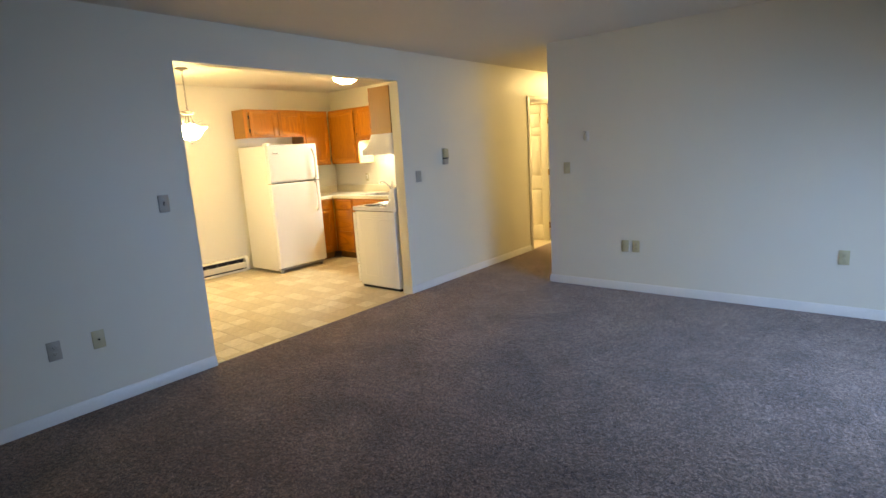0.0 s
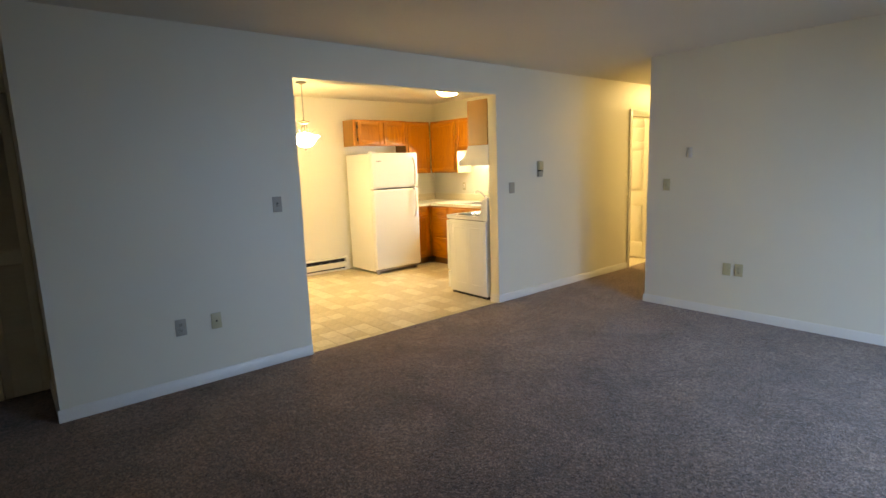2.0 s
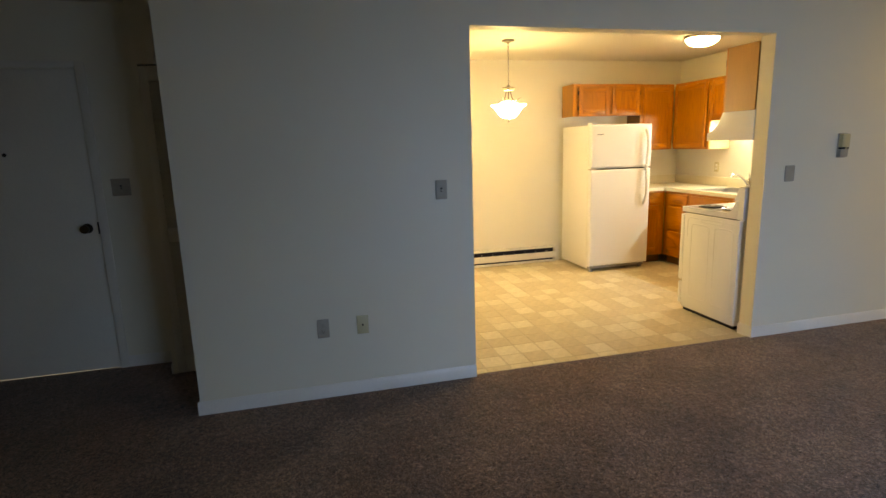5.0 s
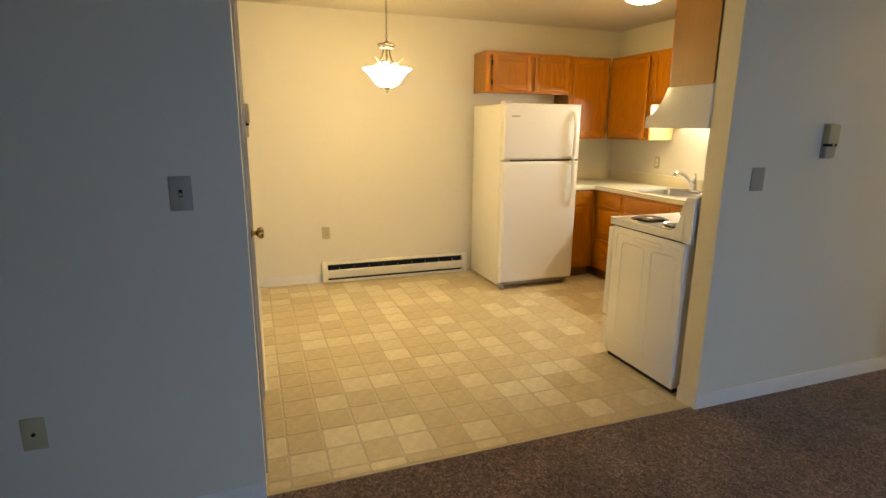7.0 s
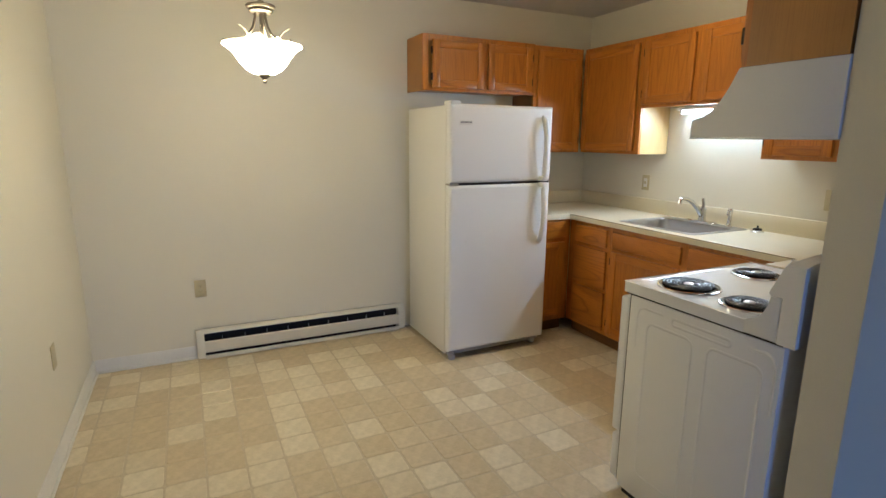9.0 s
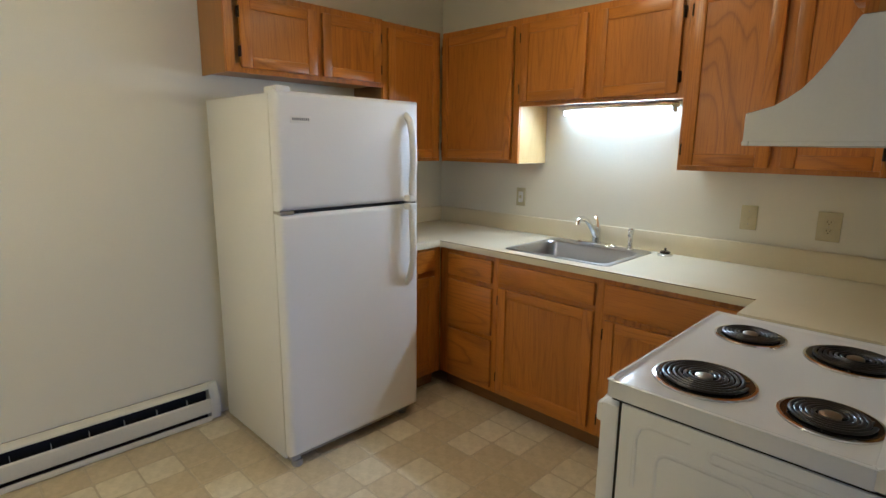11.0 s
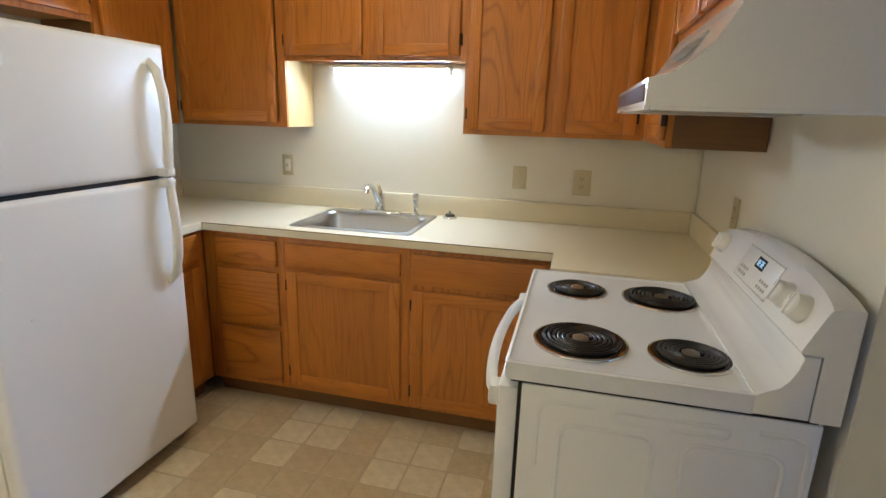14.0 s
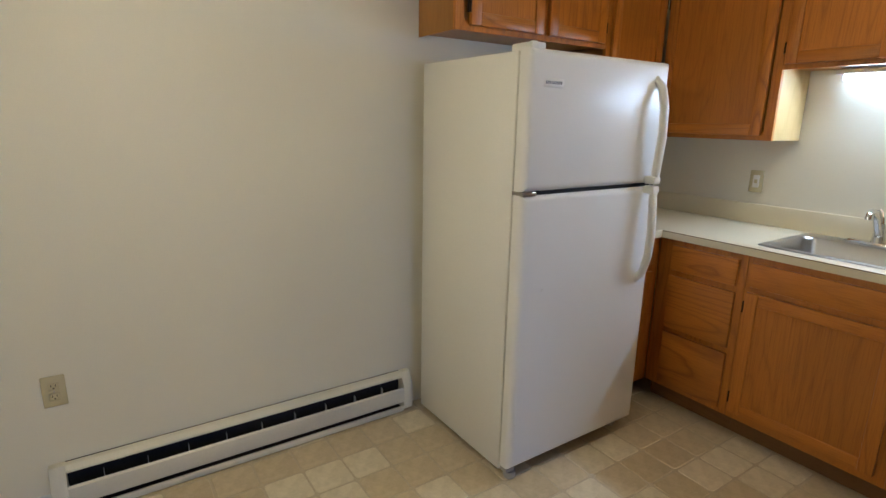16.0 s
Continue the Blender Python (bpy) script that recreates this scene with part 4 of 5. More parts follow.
def pendant():
    px, py = -1.81, -2.804
    pd = thing("pendant_lamp", (px, py, 1.70), "brushed nickel pendant lamp with a lit frosted glass bowl", "pendant lamp")
    part("canopy", lathe([(0.0, 0.0), (0.055, -0.001), (0.062, -0.006), (0.058, -0.014), (0.02, -0.024), (0.008, -0.034), (0.0, -0.034)], (px, py, H), 24), PEWTER, pd)
    links = []
    z = H - 0.034
    i = 0
    while z > 2.05:
        pts = []
        for k in range(13):
            a = 2 * math.pi * k / 12
            u, w = 0.0075 * math.cos(a), 0.0145 * math.sin(a)
            pts.append((px + (u if i % 2 else 0), py + (0 if i % 2 else u), z - 0.0145 + w))
        links.append(tube(pts, 0.0019, 6))
        z -= 0.0235
        i += 1
    part("chain", joined(*links), PEWTER, pd, "thin metal chain")
    part("loop", tube([(px, py, 2.06), (px, py, 2.025)], 0.004, 8), PEWTER, pd)
    part("crown", lathe([(0.0, 2.034), (0.012, 2.032), (0.020, 2.022), (0.060, 2.014), (0.064, 2.008), (0.060, 2.000), (0.050, 1.996), (0.052, 1.986), (0.044, 1.980), (0.0, 1.978)], (px, py, 0), 28), PEWTER, pd)
    for k in range(3):
        a = radians(35 + 120 * k)
        prof = [(0.024, 1.985), (0.026, 1.960), (0.036, 1.922), (0.056, 1.888), (0.090, 1.864), (0.128, 1.853), (0.166, 1.856)]
        part("arm", tube([(px + r * math.cos(a), py + r * math.sin(a), zz) for r, zz in prof], 0.0055, 8), PEWTER, pd)
        curl = [(0.070, 1.868), (0.078, 1.885), (0.095, 1.903), (0.122, 1.917)]
        part("scroll", tube([(px + r * math.cos(a + 0.5), py + r * math.sin(a + 0.5), zz) for r, zz in curl], [0.0035, 0.0035, 0.003, 0.002], 6), PEWTER, pd)
    part("stem", tube([(px, py, 1.98), (px, py, 1.72)], 0.008, 10), PEWTER, pd)
    outer = [(0.018, 1.722), (0.046, 1.727), (0.078, 1.745), (0.100, 1.770), (0.117, 1.797), (0.137, 1.821), (0.161, 1.840), (0.170, 1.845), (0.169, 1.849)]
    inner = [(0.169, 1.849), (0.158, 1.846), (0.132, 1.826), (0.111, 1.801), (0.094, 1.774), (0.073, 1.751), (0.044, 1.734), (0.018, 1.729)]
    part("shade", shell(outer, (px, py, 0)), FROST, pd, "lit frosted glass bowl")
    part("liner", shell(inner, (px, py, 0)), LINER, pd)
    for k in range(3):
        a = radians(95 + 120 * k)
        bx, by = px + 0.062 * math.cos(a), py + 0.062 * math.sin(a)
        part("socket", lathe([(0.0, 1.768), (0.016, 1.768), (0.018, 1.806), (0.012, 1.816), (0.0, 1.816)], (bx, by, 0), 14), HANDLEPLASTIC, pd, "white lamp socket")
        part("bulb", lathe([(0.0, 1.816), (0.012, 1.818), (0.022, 1.836), (0.027, 1.856), (0.024, 1.874), (0.014, 1.886), (0.0, 1.889)], (bx, by, 0), 16), BULB, pd, "lit bulb above the bowl's rim")
    part("finial", lathe([(0.0, 1.686), (0.006, 1.688), (0.010, 1.696), (0.007, 1.703), (0.012, 1.708), (0.024, 1.717), (0.027, 1.724), (0.0, 1.726)], (px, py, 0), 18), PEWTER, pd)


pendant()


def dome(cx, cy, r, mat, label):
    dm = thing("ceiling_lamp", (cx, cy, H), label, "ceiling lamp")
    part("pan", lathe([(0.0, 0.0), (r * 1.06, 0.0), (r * 1.08, -0.012), (r * 1.02, -0.028), (r * 0.9, -0.03), (0.0, -0.03)], (cx, cy, H), 36), NICKEL, dm, "brushed nickel rim")
    prof = [(r * math.cos(radians(a)), -0.029 - 0.075 * math.sin(radians(a))) for a in range(0, 91, 9)]
    part("shade", lathe(prof, (cx, cy, H), 36), mat, dm, "lit frosted glass dome")
    part("finial", lathe([(0.010, -0.100), (0.010, -0.108), (0.005, -0.116), (0.0, -0.117)], (cx, cy, H), 12), NICKEL, dm)
    return dm


dome(-1.42, -0.97, 0.150, DOMEGLASS, "round ceiling lamp with a lit frosted dome")
dome(0.52, 1.95, 0.150, HALLGLASS, "round hall ceiling lamp with a lit frosted dome")
dome(-1.15, 1.15, 0.150, ROOMGLASS, "round ceiling lamp in the room off the hall")

ul = thing("cabinet_lamp", (-1.59, -0.11, 1.64), "lit fluorescent strip lamp under the wall cabinet", "strip lamp")
part("housing", box(-1.895, -0.125, 1.650, -1.265, -0.02, 1.667, 0.003), HANDLEPLASTIC, ul)
part("tube", lathe([(0.0, -1.876), (0.012, -1.876), (0.012, -1.274), (0.0, -1.274)], (0, -0.072, 1.637), 14, "x"), TUBE, ul, "lit white tube")
for xx in (-1.888, -1.274):
    part("end_cap", box(xx, -0.090, 1.624, xx + 0.012, -0.054, 1.651, 0.003), HANDLEPLASTIC, ul)


# ---- doors ----
def louvered_door():
    """Closet door in the kitchen wall: two louvered fields between stiles and rails."""
    x0, x1, ya, yb = -0.762, -0.176, YL - 0.030, YL + 0.002
    d = thing("closet_door", ((x0 + x1) / 2, ya, 0), "closed cream louvered closet door with a brass knob", "door")
    for a, b in ((x0, x0 + 0.085), (x1 - 0.085, x1)):
        part("stile", box(a, ya, 0.012, b, yb, 2.015, 0.003), DOORPAINT, d)
    for a, b in ((0.012, 0.16), (0.86, 1.03), (1.92, 2.015)):
        part("rail", box(x0 + 0.085, ya, a, x1 - 0.085, yb - 0.001, b, 0.003), DOORPAINT, d)
    me = None
    for lo, hi in ((0.16, 0.86), (1.03, 1.92)):
        n = int((hi - lo) / 0.0385)
        for i in range(n):
            z = lo + (i + 0.5) * (hi - lo) / n
            if me is None:
                bm = moved(box(x0 + 0.083, -0.0035, -0.031, x1 - 0.083, 0.0035, 0.031, 0.002, 1), lambda x, y, q: (x - (x0 + x1) / 2, y * 0.8 - q * 0.42, q * 0.8 + y * 0.6))
                me = mesh_of("slat", bm, DOORPAINT)
            s = new("slat", me)
            s.parent, s.location = d, Vector(((x0 + x1) / 2, (ya + yb) / 2, z)) - BASE[d.name]
    kx = x0 + 0.060
    k = part("knob", lathe([(0.012, 0.0), (0.011, 0.022), (0.014, 0.028), (0.026, 0.036), (0.029, 0.048), (0.027, 0.058), (0.016, 0.063), (0.0, 0.064)], (kx, yb, 0.935), 24, "y"), BRASS, d, "round worn brass knob")
    part("rose", lathe([(0.032, 0.0), (0.031, 0.004), (0.024, 0.008), (0.0, 0.008)], (kx, yb, 0.935), 24, "y"), BRASS, k)
    part("latch_plate", box(-0.253, yb - 0.002, 1.022, -0.231, yb + 0.007, 1.122, 0.003), BRONZE, d, "dark bronze latch plate")
    for z in (0.26, 1.78):
        part("hinge", box(x1 - 0.022, yb - 0.002, z - 0.045, x1 + 0.004, yb + 0.006, z + 0.045, 0.002), BRONZE, d, "dark bronze hinge")
    fr = structure("trim_closet_door", joined(
        box(-0.173, YL - 0.035, 0, -0.116, YL + 0.010, 2.045, 0.003), box(-0.782, YL - 0.035, 0, -0.765, YL + 0.010, 2.045, 0.003), box(-0.782, YL - 0.035, 2.02, -0.116, YL + 0.0095, 2.055, 0.003),
        box(-0.850, YL, 0, -0.784, YL + 0.016, 2.09, 0.005), box(-0.850, YL, 2.05, -0.116, YL + 0.0155, 2.09, 0.005)), GREYTRIM, "grey-beige painted closet door casing", "trim")


def entry_closet():
    """The leaf of a louvered closet door that shows beside the entry."""
    d = thing("closet_door", (-0.60, -5.57, 0), "shaded louvered closet door beside the entry", "door")
    y0, y1, xa, xb = -5.695, -5.44, -0.628, -0.600
    for a, b in ((y0, y0 + 0.05), (y1 - 0.05, y1)):
        part("stile", box(xa, a, 0.015, xb, b, 2.02, 0.003), DOORPAINT, d)
    for a, b in ((0.015, 0.14), (0.92, 1.02), (1.93, 2.02)):
        part("rail", box(xa, y0 + 0.05, a, xb - 0.001, y1 - 0.05, b, 0.003), DOORPAINT, d)
    me = mesh_of("slat", moved(box(-0.0035, y0 + 0.048, -0.029, 0.0035, y1 - 0.048, 0.029), lambda x, y, q: (x * 0.8 + q * -0.6, y - (y0 + y1) / 2, q * 0.8 - x * 0.6)), DOORPAINT)
    for lo, hi in ((0.14, 0.92), (1.02, 1.93)):
        n = int((hi - lo) / 0.036)
        for i in range(n):
            s = new("slat", me)
            s.parent, s.location = d, Vector(((xa + xb) / 2, (y0 + y1) / 2, lo + (i + 0.5) * (hi - lo) / n)) - BASE[d.name]
    structure("wall_closet_header", box(-0.64, -5.70, 2.03, -0.60, YA, H), WALL, "painted wall above the closet door", "wall")


def front_door():
    d = thing("entry_door", (XE - 0.03, -6.585, 0), "closed flat cream entry door with a dark knob", "door")
    leaf = part("leaf", box(XE - 0.055, -7.0385, 0.0065, XE - 0.012, -6.1315, 2.0385, 0.002), DOORPAINT, d)
    k = part("knob", lathe([(0.012, 0.0), (0.011, 0.025), (0.026, 0.036), (0.030, 0.048), (0.027, 0.060), (0.0, 0.066)], (XE - 0.012, -6.205, 1.01), 22, "x"), BRONZE, d, "round dark knob")
    part("rose", lathe([(0.034, 0.0), (0.033, 0.005), (0.0, 0.008)], (XE - 0.012, -6.205, 1.01), 22, "x"), BRONZE, k)
    part("peephole", lathe([(0.012, 0.0), (0.012, 0.006), (0.006, 0.008), (0.0, 0.004)], (XE - 0.012, -6.605, 1.51), 16, "x"), BRONZE, d)
    part("strike", box(XE - 0.011, -6.137, 0.97, XE + 0.004, -6.128, 1.05), BRONZE, d)
    structure("trim_entry_door", joined(box(XE, -6.125, 0, XE + 0.014, -6.07, 2.085, 0.004), box(XE, -7.10, 0, XE + 0.014, -7.045, 2.085, 0.004), box(XE, -7.045, 2.045, XE + 0.0135, -6.125, 2.085, 0.004)), DOORPAINT, "cream painted entry door casing", "trim")


def hall_door():
    """A six-panel door standing open into the room off the hall."""
    y, x1, x0 = 1.655, XK + 0.012, XK - 0.728
    d = thing("panel_door", ((x0 + x1) / 2, y, 0), "white six-panel door standing open off the hall", "door")
    part("leaf", box(x0, y, 0.015, x1, y + 0.030, 2.03, 0.002), DOORPAINT, d)
    st = 0.11
    cols = ((x0 + st, (x0 + x1) / 2 - st / 2), ((x0 + x1) / 2 + st / 2, x1 - st))
    rows = ((0.24, 0.80), (0.99, 1.60), (1.70, 1.92))
    for a, b in ((x0, cols[0][0]), (cols[0][1], cols[1][0]), (cols[1][1], x1)):
        part("stile", box(a, y - 0.009, 0.015, b, y + 0.001, 2.03, 0.003), DOORPAINT, d)
    for a, b in ((0.015, 0.24), (0.80, 0.99), (1.60, 1.70), (1.92, 2.03)):
        for c0, c1 in cols:
            part("rail", box(c0, y - 0.0088, a, c1, y + 0.001, b, 0.003), DOORPAINT, d)
    for c0, c1 in cols:
        for a, b in rows:
            part("panel", box(c0 + 0.02, y - 0.006, a + 0.02, c1 - 0.02, y + 0.001, b - 0.02, 0.005), DOORPAINT, d)
    for z in (0.25, 1.05, 1.80):
        part("hinge", box(x1 - 0.004, y - 0.014, z - 0.045, x1 + 0.012, y + 0.004, z + 0.045, 0.002), BRASS, d, "brass hinge")
    structure("trim_hall_door", joined(
        box(XL, 0.87, 0, XL + 0.015, 0.93, 2.11, 0.005), box(XL, 1.70, 0, XL + 0.015, 1.76, 2.11, 0.005), box(XL, 0.93, 2.05, XL + 0.0145, 1.70, 2.11, 0.005),
        box(XK - 0.002, 0.93, 0, XL, 0.948, 2.05), box(XK - 0.002, 1.682, 0, XL, 1.70, 2.05), box(XK - 0.002, 0.948, 2.03, XL, 1.682, 2.05)), DOORPAINT, "cream painted hall door casing", "trim")


louvered_door()
entry_closet()
front_door()
hall_door()


# ---- wall fittings ----
LIVING, NORTHWALL, FARWALL, LEFTWALL = (lambda u, v, z: (XL + v, u, z)), (lambda u, v, z: (u + 0.05, YN - v, z)), (lambda u, v, z: (XF + v, u, z)), (lambda u, v, z: (u, YL + v, z))
SINKWALL, RIGHTWALL, ENTRYWALL = (lambda u, v, z: (u, -v, z)), (lambda u, v, z: (XK - v, u, z)), (lambda u, v, z: (XE + v, u, z))


def wall_plate(m, u, z, kind, mat, label, w=0.070, h=0.115):
    """A cover plate with the fitting that shows on it: outlet, switch, rocker, jack or blank."""
    cat = {"outlet": "outlet", "switch": "light switch", "rocker": "light switch", "jack": "cable jack", "blank": "wall plate"}[kind]
    p = thing({"outlet": "outlet", "switch": "light_switch", "rocker": "light_switch", "jack": "cable_jack", "blank": "wall_plate"}[kind], m(u, 0, z), label, cat)
    part("plate", moved(box(u - w / 2, 0, z - h / 2, u + w / 2, 0.0055, z + h / 2, 0.003), m), mat, p)
    if kind == "outlet":
        for dz in (-0.0195, 0.0195):
            f = part("receptacle", moved(box(u - 0.0165, 0.004, z + dz - 0.0135, u + 0.0165, 0.0072, z + dz + 0.0135, 0.003), m), mat, p)
            part("slot", moved(joined(box(u - 0.0075, 0.006, z + dz - 0.002, u - 0.0055, 0.0076, z + dz + 0.008), box(u + 0.0055, 0.006, z + dz - 0.001, u + 0.0075, 0.0076, z + dz + 0.007), box(u - 0.002, 0.006, z + dz - 0.0095, u + 0.002, 0.0076, z + dz - 0.005)), m), DARKGAP, f)
        part("screw", moved(lathe([(0.003, 0), (0.003, 0.0015), (0.0, 0.002)], (0, 0, 0), 8, "y"), lambda x, y, q: m(u + x, 0.0055 + y, z + q)), NICKEL, p)
    elif kind == "switch":
        part("bezel", moved(box(u - 0.006, 0.004, z - 0.0125, u + 0.006, 0.0066, z + 0.0125), m), DARKGAP if mat == GREYPLATE else mat, p)
        part("toggle", moved(box(u - 0.0045, 0.005, z - 0.008, u + 0.0045, 0.017, z + 0.003, 0.002), m), mat, p)
        for dz in (-0.03, 0.03):
            part("screw", moved(lathe([(0.003, 0), (0.003, 0.0015), (0.0, 0.002)], (0, 0, 0), 8, "y"), lambda x, y, q, dz=dz: m(u + x, 0.0055 + y, z + dz + q)), NICKEL, p)
    elif kind == "rocker":
        part("rocker", moved(box(u - 0.0165, 0.004, z - 0.033, u + 0.0165, 0.0085, z + 0.033, 0.002), m), TRIM, p)
        part("button", moved(box(u - 0.008, 0.008, z - 0.010, u + 0.008, 0.0105, z + 0.010, 0.001), m), mat, p)
    elif kind == "jack":
        part("socket", moved(lathe([(0.006, 0), (0.006, 0.008), (0.002, 0.009), (0.0, 0.006)], (0, 0, 0), 12, "y"), lambda x, y, q: m(u + x, 0.004 + y, z + q)), BRONZE, p)
    return p


wall_plate(LIVING, -4.72, 0.442, "outlet", GREYPLATE, "grey-white duplex outlet low on the living room wall")
wall_plate(LIVING, -4.487, 0.441, "jack", ALMOND, "almond cable jack plate low on the living room wall")
wall_plate(LIVING, -3.972, 1.227, "switch", GREYPLATE, "grey-beige light switch beside the kitchen opening")
wall_plate(LIVING, -1.400, 1.213, "blank", GREYPLATE, "blank grey-beige wall plate beside the kitchen opening", 0.085)
wall_plate(NORTHWALL, 1.262, 1.214, "switch", ALMOND, "almond light switch near the hall corner")
wall_plate(NORTHWALL, 1.860, 0.447, "blank", ALMOND, "blank almond wall plate near the floor")
wall_plate(NORTHWALL, 1.964, 0.450, "outlet", ALMOND, "almond duplex outlet near the floor")
wall_plate(NORTHWALL, 3.555, 0.470, "outlet", ALMOND, "almond duplex outlet near the floor")
wall_plate(FARWALL, -3.135, 0.476, "outlet", ALMOND, "almond duplex outlet above the baseboard heater")
wall_plate(LEFTWALL, -2.06, 0.46, "blank", ALMOND, "almond wall plate near the closet door")
wall_plate(SINKWALL, -2.217, 1.135, "rocker", ALMOND, "almond outlet with a safety switch above the worktop")
wall_plate(SINKWALL, -0.907, 1.136, "switch", ALMOND, "almond switch above the worktop")
wall_plate(SINKWALL, -0.598, 1.127, "outlet", ALMOND, "large almond duplex outlet above the worktop", 0.086, 0.126)
wall_plate(RIGHTWALL, -0.64, 1.12, "outlet", ALMOND, "almond duplex outlet above the worktop beside the range")
wall_plate(ENTRYWALL, -5.962, 1.277, "switch", GREYPLATE, "grey-beige light switch beside the entry door", 0.115)


def thermostat(m, u, z, label, lower=GREYPLATE):
    t = thing("thermostat", m(u, 0, z), label, "thermostat")
    part("back_plate", moved(box(u - 0.041, 0, z - 0.088, u + 0.041, 0.006, z + 0.088, 0.003), m), lower, t)
    part("cover", moved(box(u - 0.036, 0.005, z - 0.012, u + 0.036, 0.036, z + 0.083, 0.005), m), ALMOND, t, "tan plastic cover")
    part("lower_cover", moved(box(u - 0.036, 0.005, z - 0.083, u + 0.036, 0.028, z - 0.026, 0.005), m), lower, t)
    part("dial_slot", moved(box(u - 0.032, 0.006, z - 0.026, u + 0.036, 0.030, z - 0.013), m), DARKGAP, t, "dark slot with the dial")
    part("dial", moved(box(u + 0.000, 0.028, z - 0.024, u + 0.014, 0.034, z - 0.015, 0.002), m), ALMOND, t)


thermostat(LIVING, -0.952, 1.397, "tan and grey wall thermostat in the living room")
# plate and lower cover in ALMOND: the shaded side's browner tone is painted in
thermostat(LEFTWALL, -0.945, 1.475, "tan wall thermostat beside the closet door", ALMOND)

hook = thing("wall_bracket", (1.531, YN, 1.517), "small grey metal bracket on the living room wall", "bracket")
part("plate", box(1.516, YN - 0.010, 1.468, 1.550, YN, 1.566, 0.003), TRIM, hook, "off-white plate")
part("arm", tube([(1.520, YN - 0.010, 1.556), (1.512, YN - 0.024, 1.535), (1.506, YN - 0.026, 1.50), (1.502, YN - 0.012, 1.478)], 0.0035, 8), NICKEL, hook)
part("cross_bar", box(1.496, YN - 0.014, 1.555, 1.520, YN - 0.004, 1.563, 0.002), NICKEL, hook)


# ---- baseboard heater ----
def heater():
    y0, y1, h = -3.188, -1.722, 0.198
    ht = thing("baseboard_heater", (XF + 0.03, (y0 + y1) / 2, 0), "long cream electric baseboard heater along the wall", "heater")
    for a, b in ((y0, y0 + 0.05), (y1 - 0.05, y1)):
        part("end_cap", extrude([(XF + 0.001, 0.012), (XF + 0.062, 0.012), (XF + 0.066, 0.03), (XF + 0.066, 0.135), (XF + 0.030, h), (XF + 0.001, h)], "y", a, b, 0.003), HEATERPAINT, ht)
    # back plate, tray and element are blackened to paint the shade in the slot
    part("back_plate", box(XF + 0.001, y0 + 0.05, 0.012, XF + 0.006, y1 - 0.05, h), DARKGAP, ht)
    part("top_cover", extrude([(XF + 0.006, h - 0.004), (XF + 0.040, h - 0.020), (XF + 0.042, h - 0.024), (XF + 0.045, h - 0.024), (XF + 0.044, h - 0.016), (XF + 0.030, h - 0.002), (XF + 0.024, h), (XF + 0.006, h)], "y", y0 + 0.05, y1 - 0.05), HEATERPAINT, ht)
    part("front_panel", extrude([(XF + 0.056, 0.050), (XF + 0.060, 0.048), (XF + 0.065, 0.056), (XF + 0.063, 0.120), (XF + 0.056, 0.127), (XF + 0.053, 0.125), (XF + 0.058, 0.117)], "y", y0 + 0.05, y1 - 0.05), HEATERPAINT, ht)
    part("bottom_rail", box(XF + 0.056, y0 + 0.05, 0.004, XF + 0.068, y1 - 0.05, 0.030, 0.003), HEATERPAINT, ht)
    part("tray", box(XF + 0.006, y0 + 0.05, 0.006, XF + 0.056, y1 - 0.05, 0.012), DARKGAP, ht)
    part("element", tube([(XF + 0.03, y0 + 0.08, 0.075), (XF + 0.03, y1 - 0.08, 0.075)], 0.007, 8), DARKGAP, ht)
    for i in range(9):
        yy = y0 + 0.16 + i * (y1 - y0 - 0.32) / 8
        part("bracket", box(XF + 0.030, yy, 0.100, XF + 0.050, yy + 0.0018, 0.146), FRIDGEGREY, ht)


heater()


# ---- kitchen floor: embossed squares on one sheet ----
vf = structure("floor_kitchen", box(XF, YL, -0.05, XL - 0.02, -0.002, -0.0018), GROUT, "tan and cream embossed vinyl sheet floor with a square pattern", "floor")
structure("trim_threshold", extrude([(XL - 0.038, -0.001), (XL - 0.034, 0.005), (XL - 0.024, 0.0085), (XL - 0.016, 0.009), (XL - 0.016, -0.001)], "y", YL + 0.001, YR - 0.014), GROUT, "thin strip between carpet and vinyl", "trim")
PITCH, JOINT = 0.1655, 0.0085


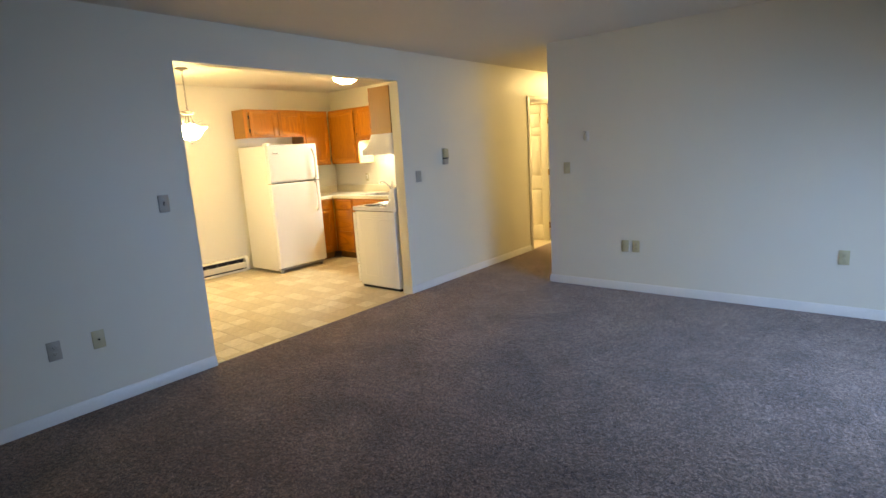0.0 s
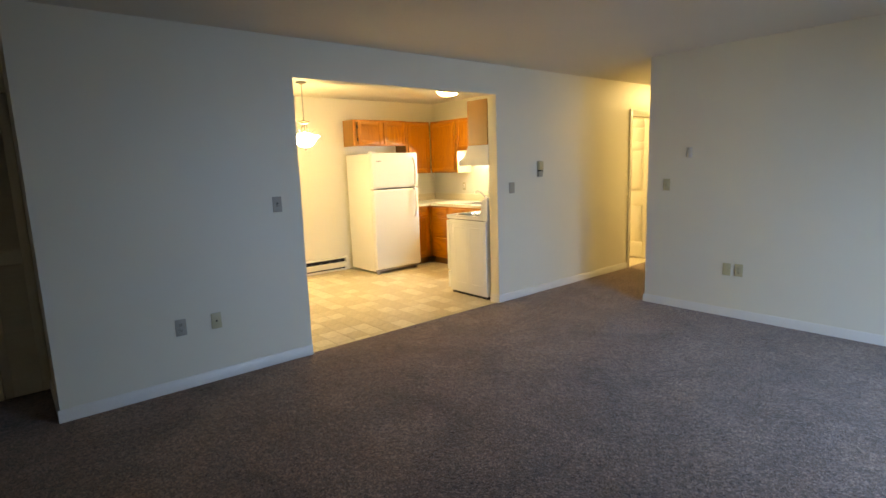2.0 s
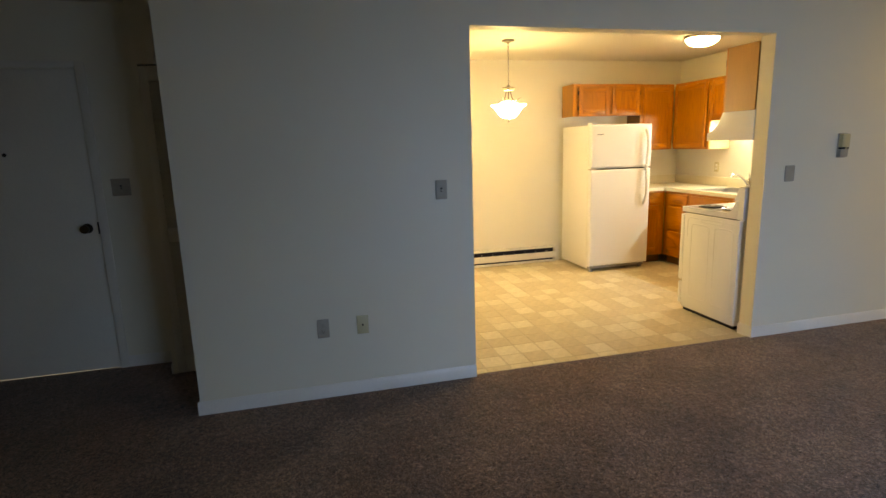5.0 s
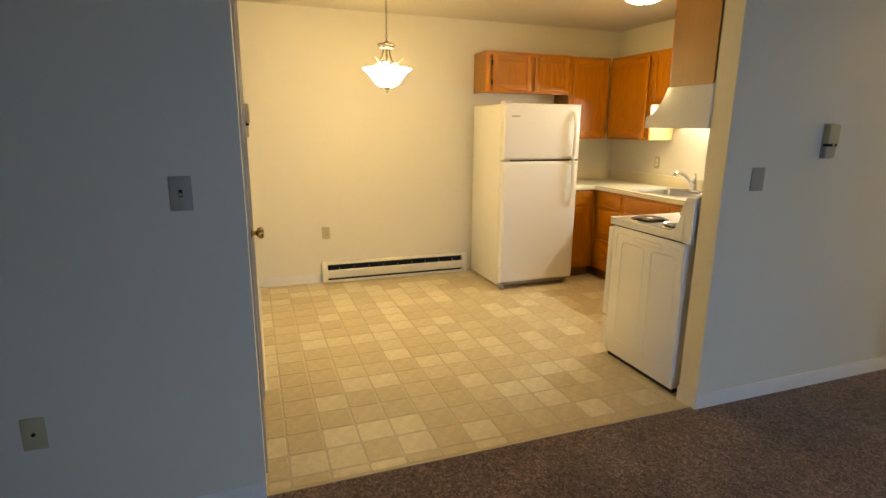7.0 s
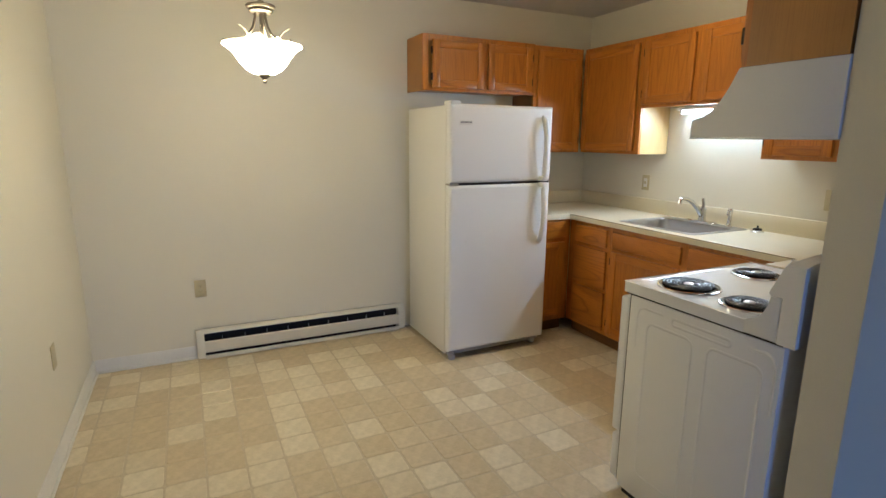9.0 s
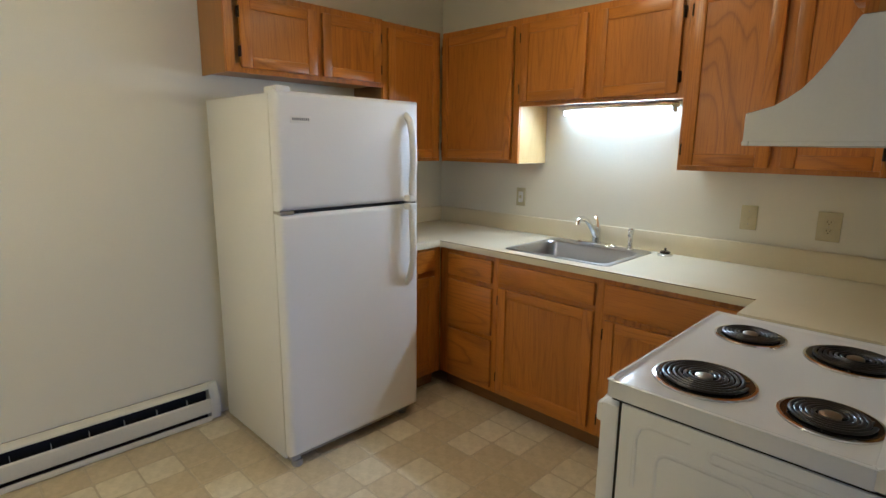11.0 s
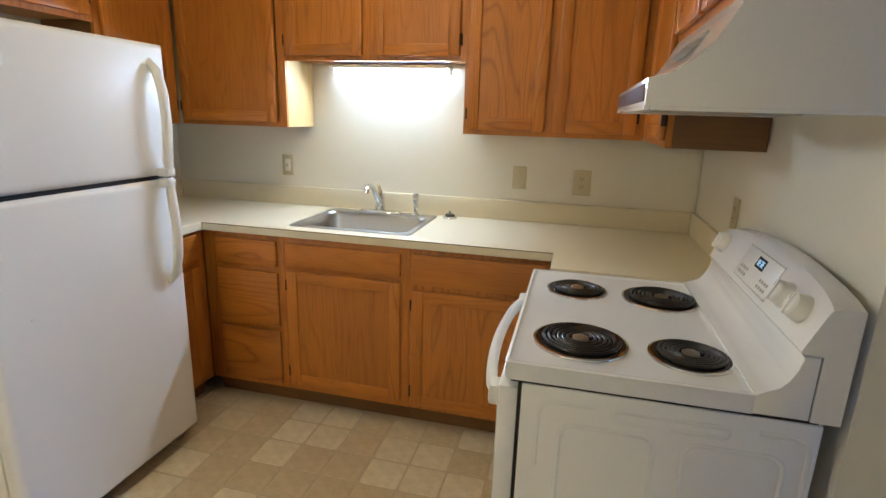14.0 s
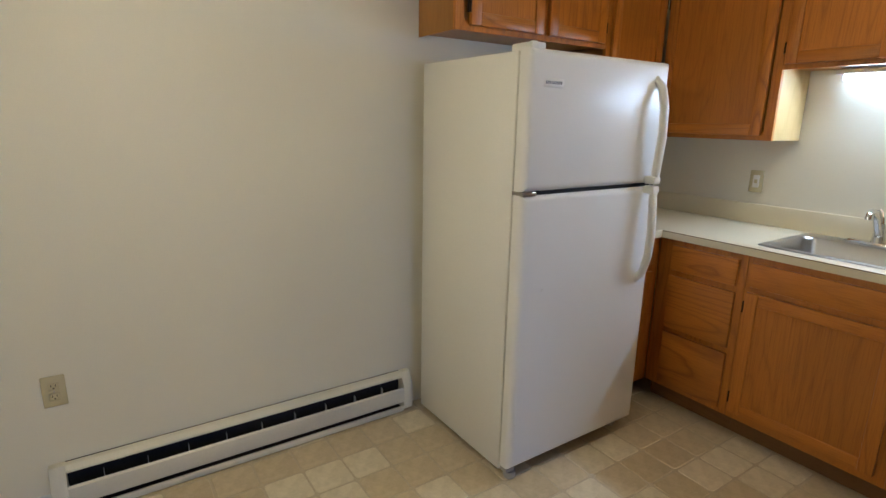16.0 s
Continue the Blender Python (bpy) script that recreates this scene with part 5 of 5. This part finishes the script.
def square(sx, sy, r=0.014):
    """One flat square with clipped corners and a soft top edge, centred on its own origin."""
    bm = bmesh.new()
    ins = 0.0022

    def outline(k, z):
        a, b = sx / 2 - k, sy / 2 - k
        rr = min(r, a * 0.5, b * 0.5)
        return [bm.verts.new(p) for p in ((a, b - rr, z), (a - rr * 0.3, b - rr * 0.3, z), (a - rr, b, z), (-a + rr, b, z), (-a + rr * 0.3, b - rr * 0.3, z), (-a, b - rr, z), (-a, -b + rr, z), (-a + rr * 0.3, -b + rr * 0.3, z), (-a + rr, -b, z), (a - rr, -b, z), (a - rr * 0.3, -b + rr * 0.3, z), (a, -b + rr, z))]
    lo, hi = outline(0, -0.0019), outline(ins, 0.0)
    for i in range(12):
        bm.faces.new((lo[i], lo[(i + 1) % 12], hi[(i + 1) % 12], hi[i]))
    bm.faces.new(hi)
    return bm


tiles = []
nx, ny = 20, 26
for i in range(-1, nx):
    for j in range(-1, ny):
        a0, a1 = -1.701 - PITCH * (i - 10) - PITCH, -1.701 - PITCH * (i - 10)
        b0, b1 = -3.347 + PITCH * (j - 3), -3.347 + PITCH * (j - 2)
        a0, a1, b0, b1 = max(a0, XF + 0.003), min(a1, XL - 0.04), max(b0, YL + 0.003), min(b1, -0.54)
        if a1 - a0 > 0.03 and b1 - b0 > 0.03:
            tiles.append(((a0 + a1) / 2, (b0 + b1) / 2, a1 - a0 - JOINT, b1 - b0 - JOINT))
hidden = [t for t in tiles if (t[0] < -2.28 and t[1] > -1.66) or (t[0] > -0.72 and t[1] > -1.60)]
shown = [t for t in tiles if t not in hidden]
shown.sort(key=lambda t: abs(t[0] + 1.3) + abs(t[1] + 2.3))
shared = {}
for cx, cy, sx, sy in shown[:300]:
    key = (round(sx, 4), round(sy, 4))
    if key not in shared:
        shared[key] = mesh_of("tile", square(sx, sy), TILE, smooth=False)
    t = new("tile", shared[key])
    t.parent, t.location = vf, (cx, cy, 0)
rest = joined(*[moved(square(sx, sy), lambda x, y, z, cx=cx, cy=cy: (x + cx, y + cy, z)) for cx, cy, sx, sy in shown[300:] + hidden])
far_tiles = part("tiles", rest, TILEREST, vf, smooth=False)
tagged(far_tiles, kind="stuff")
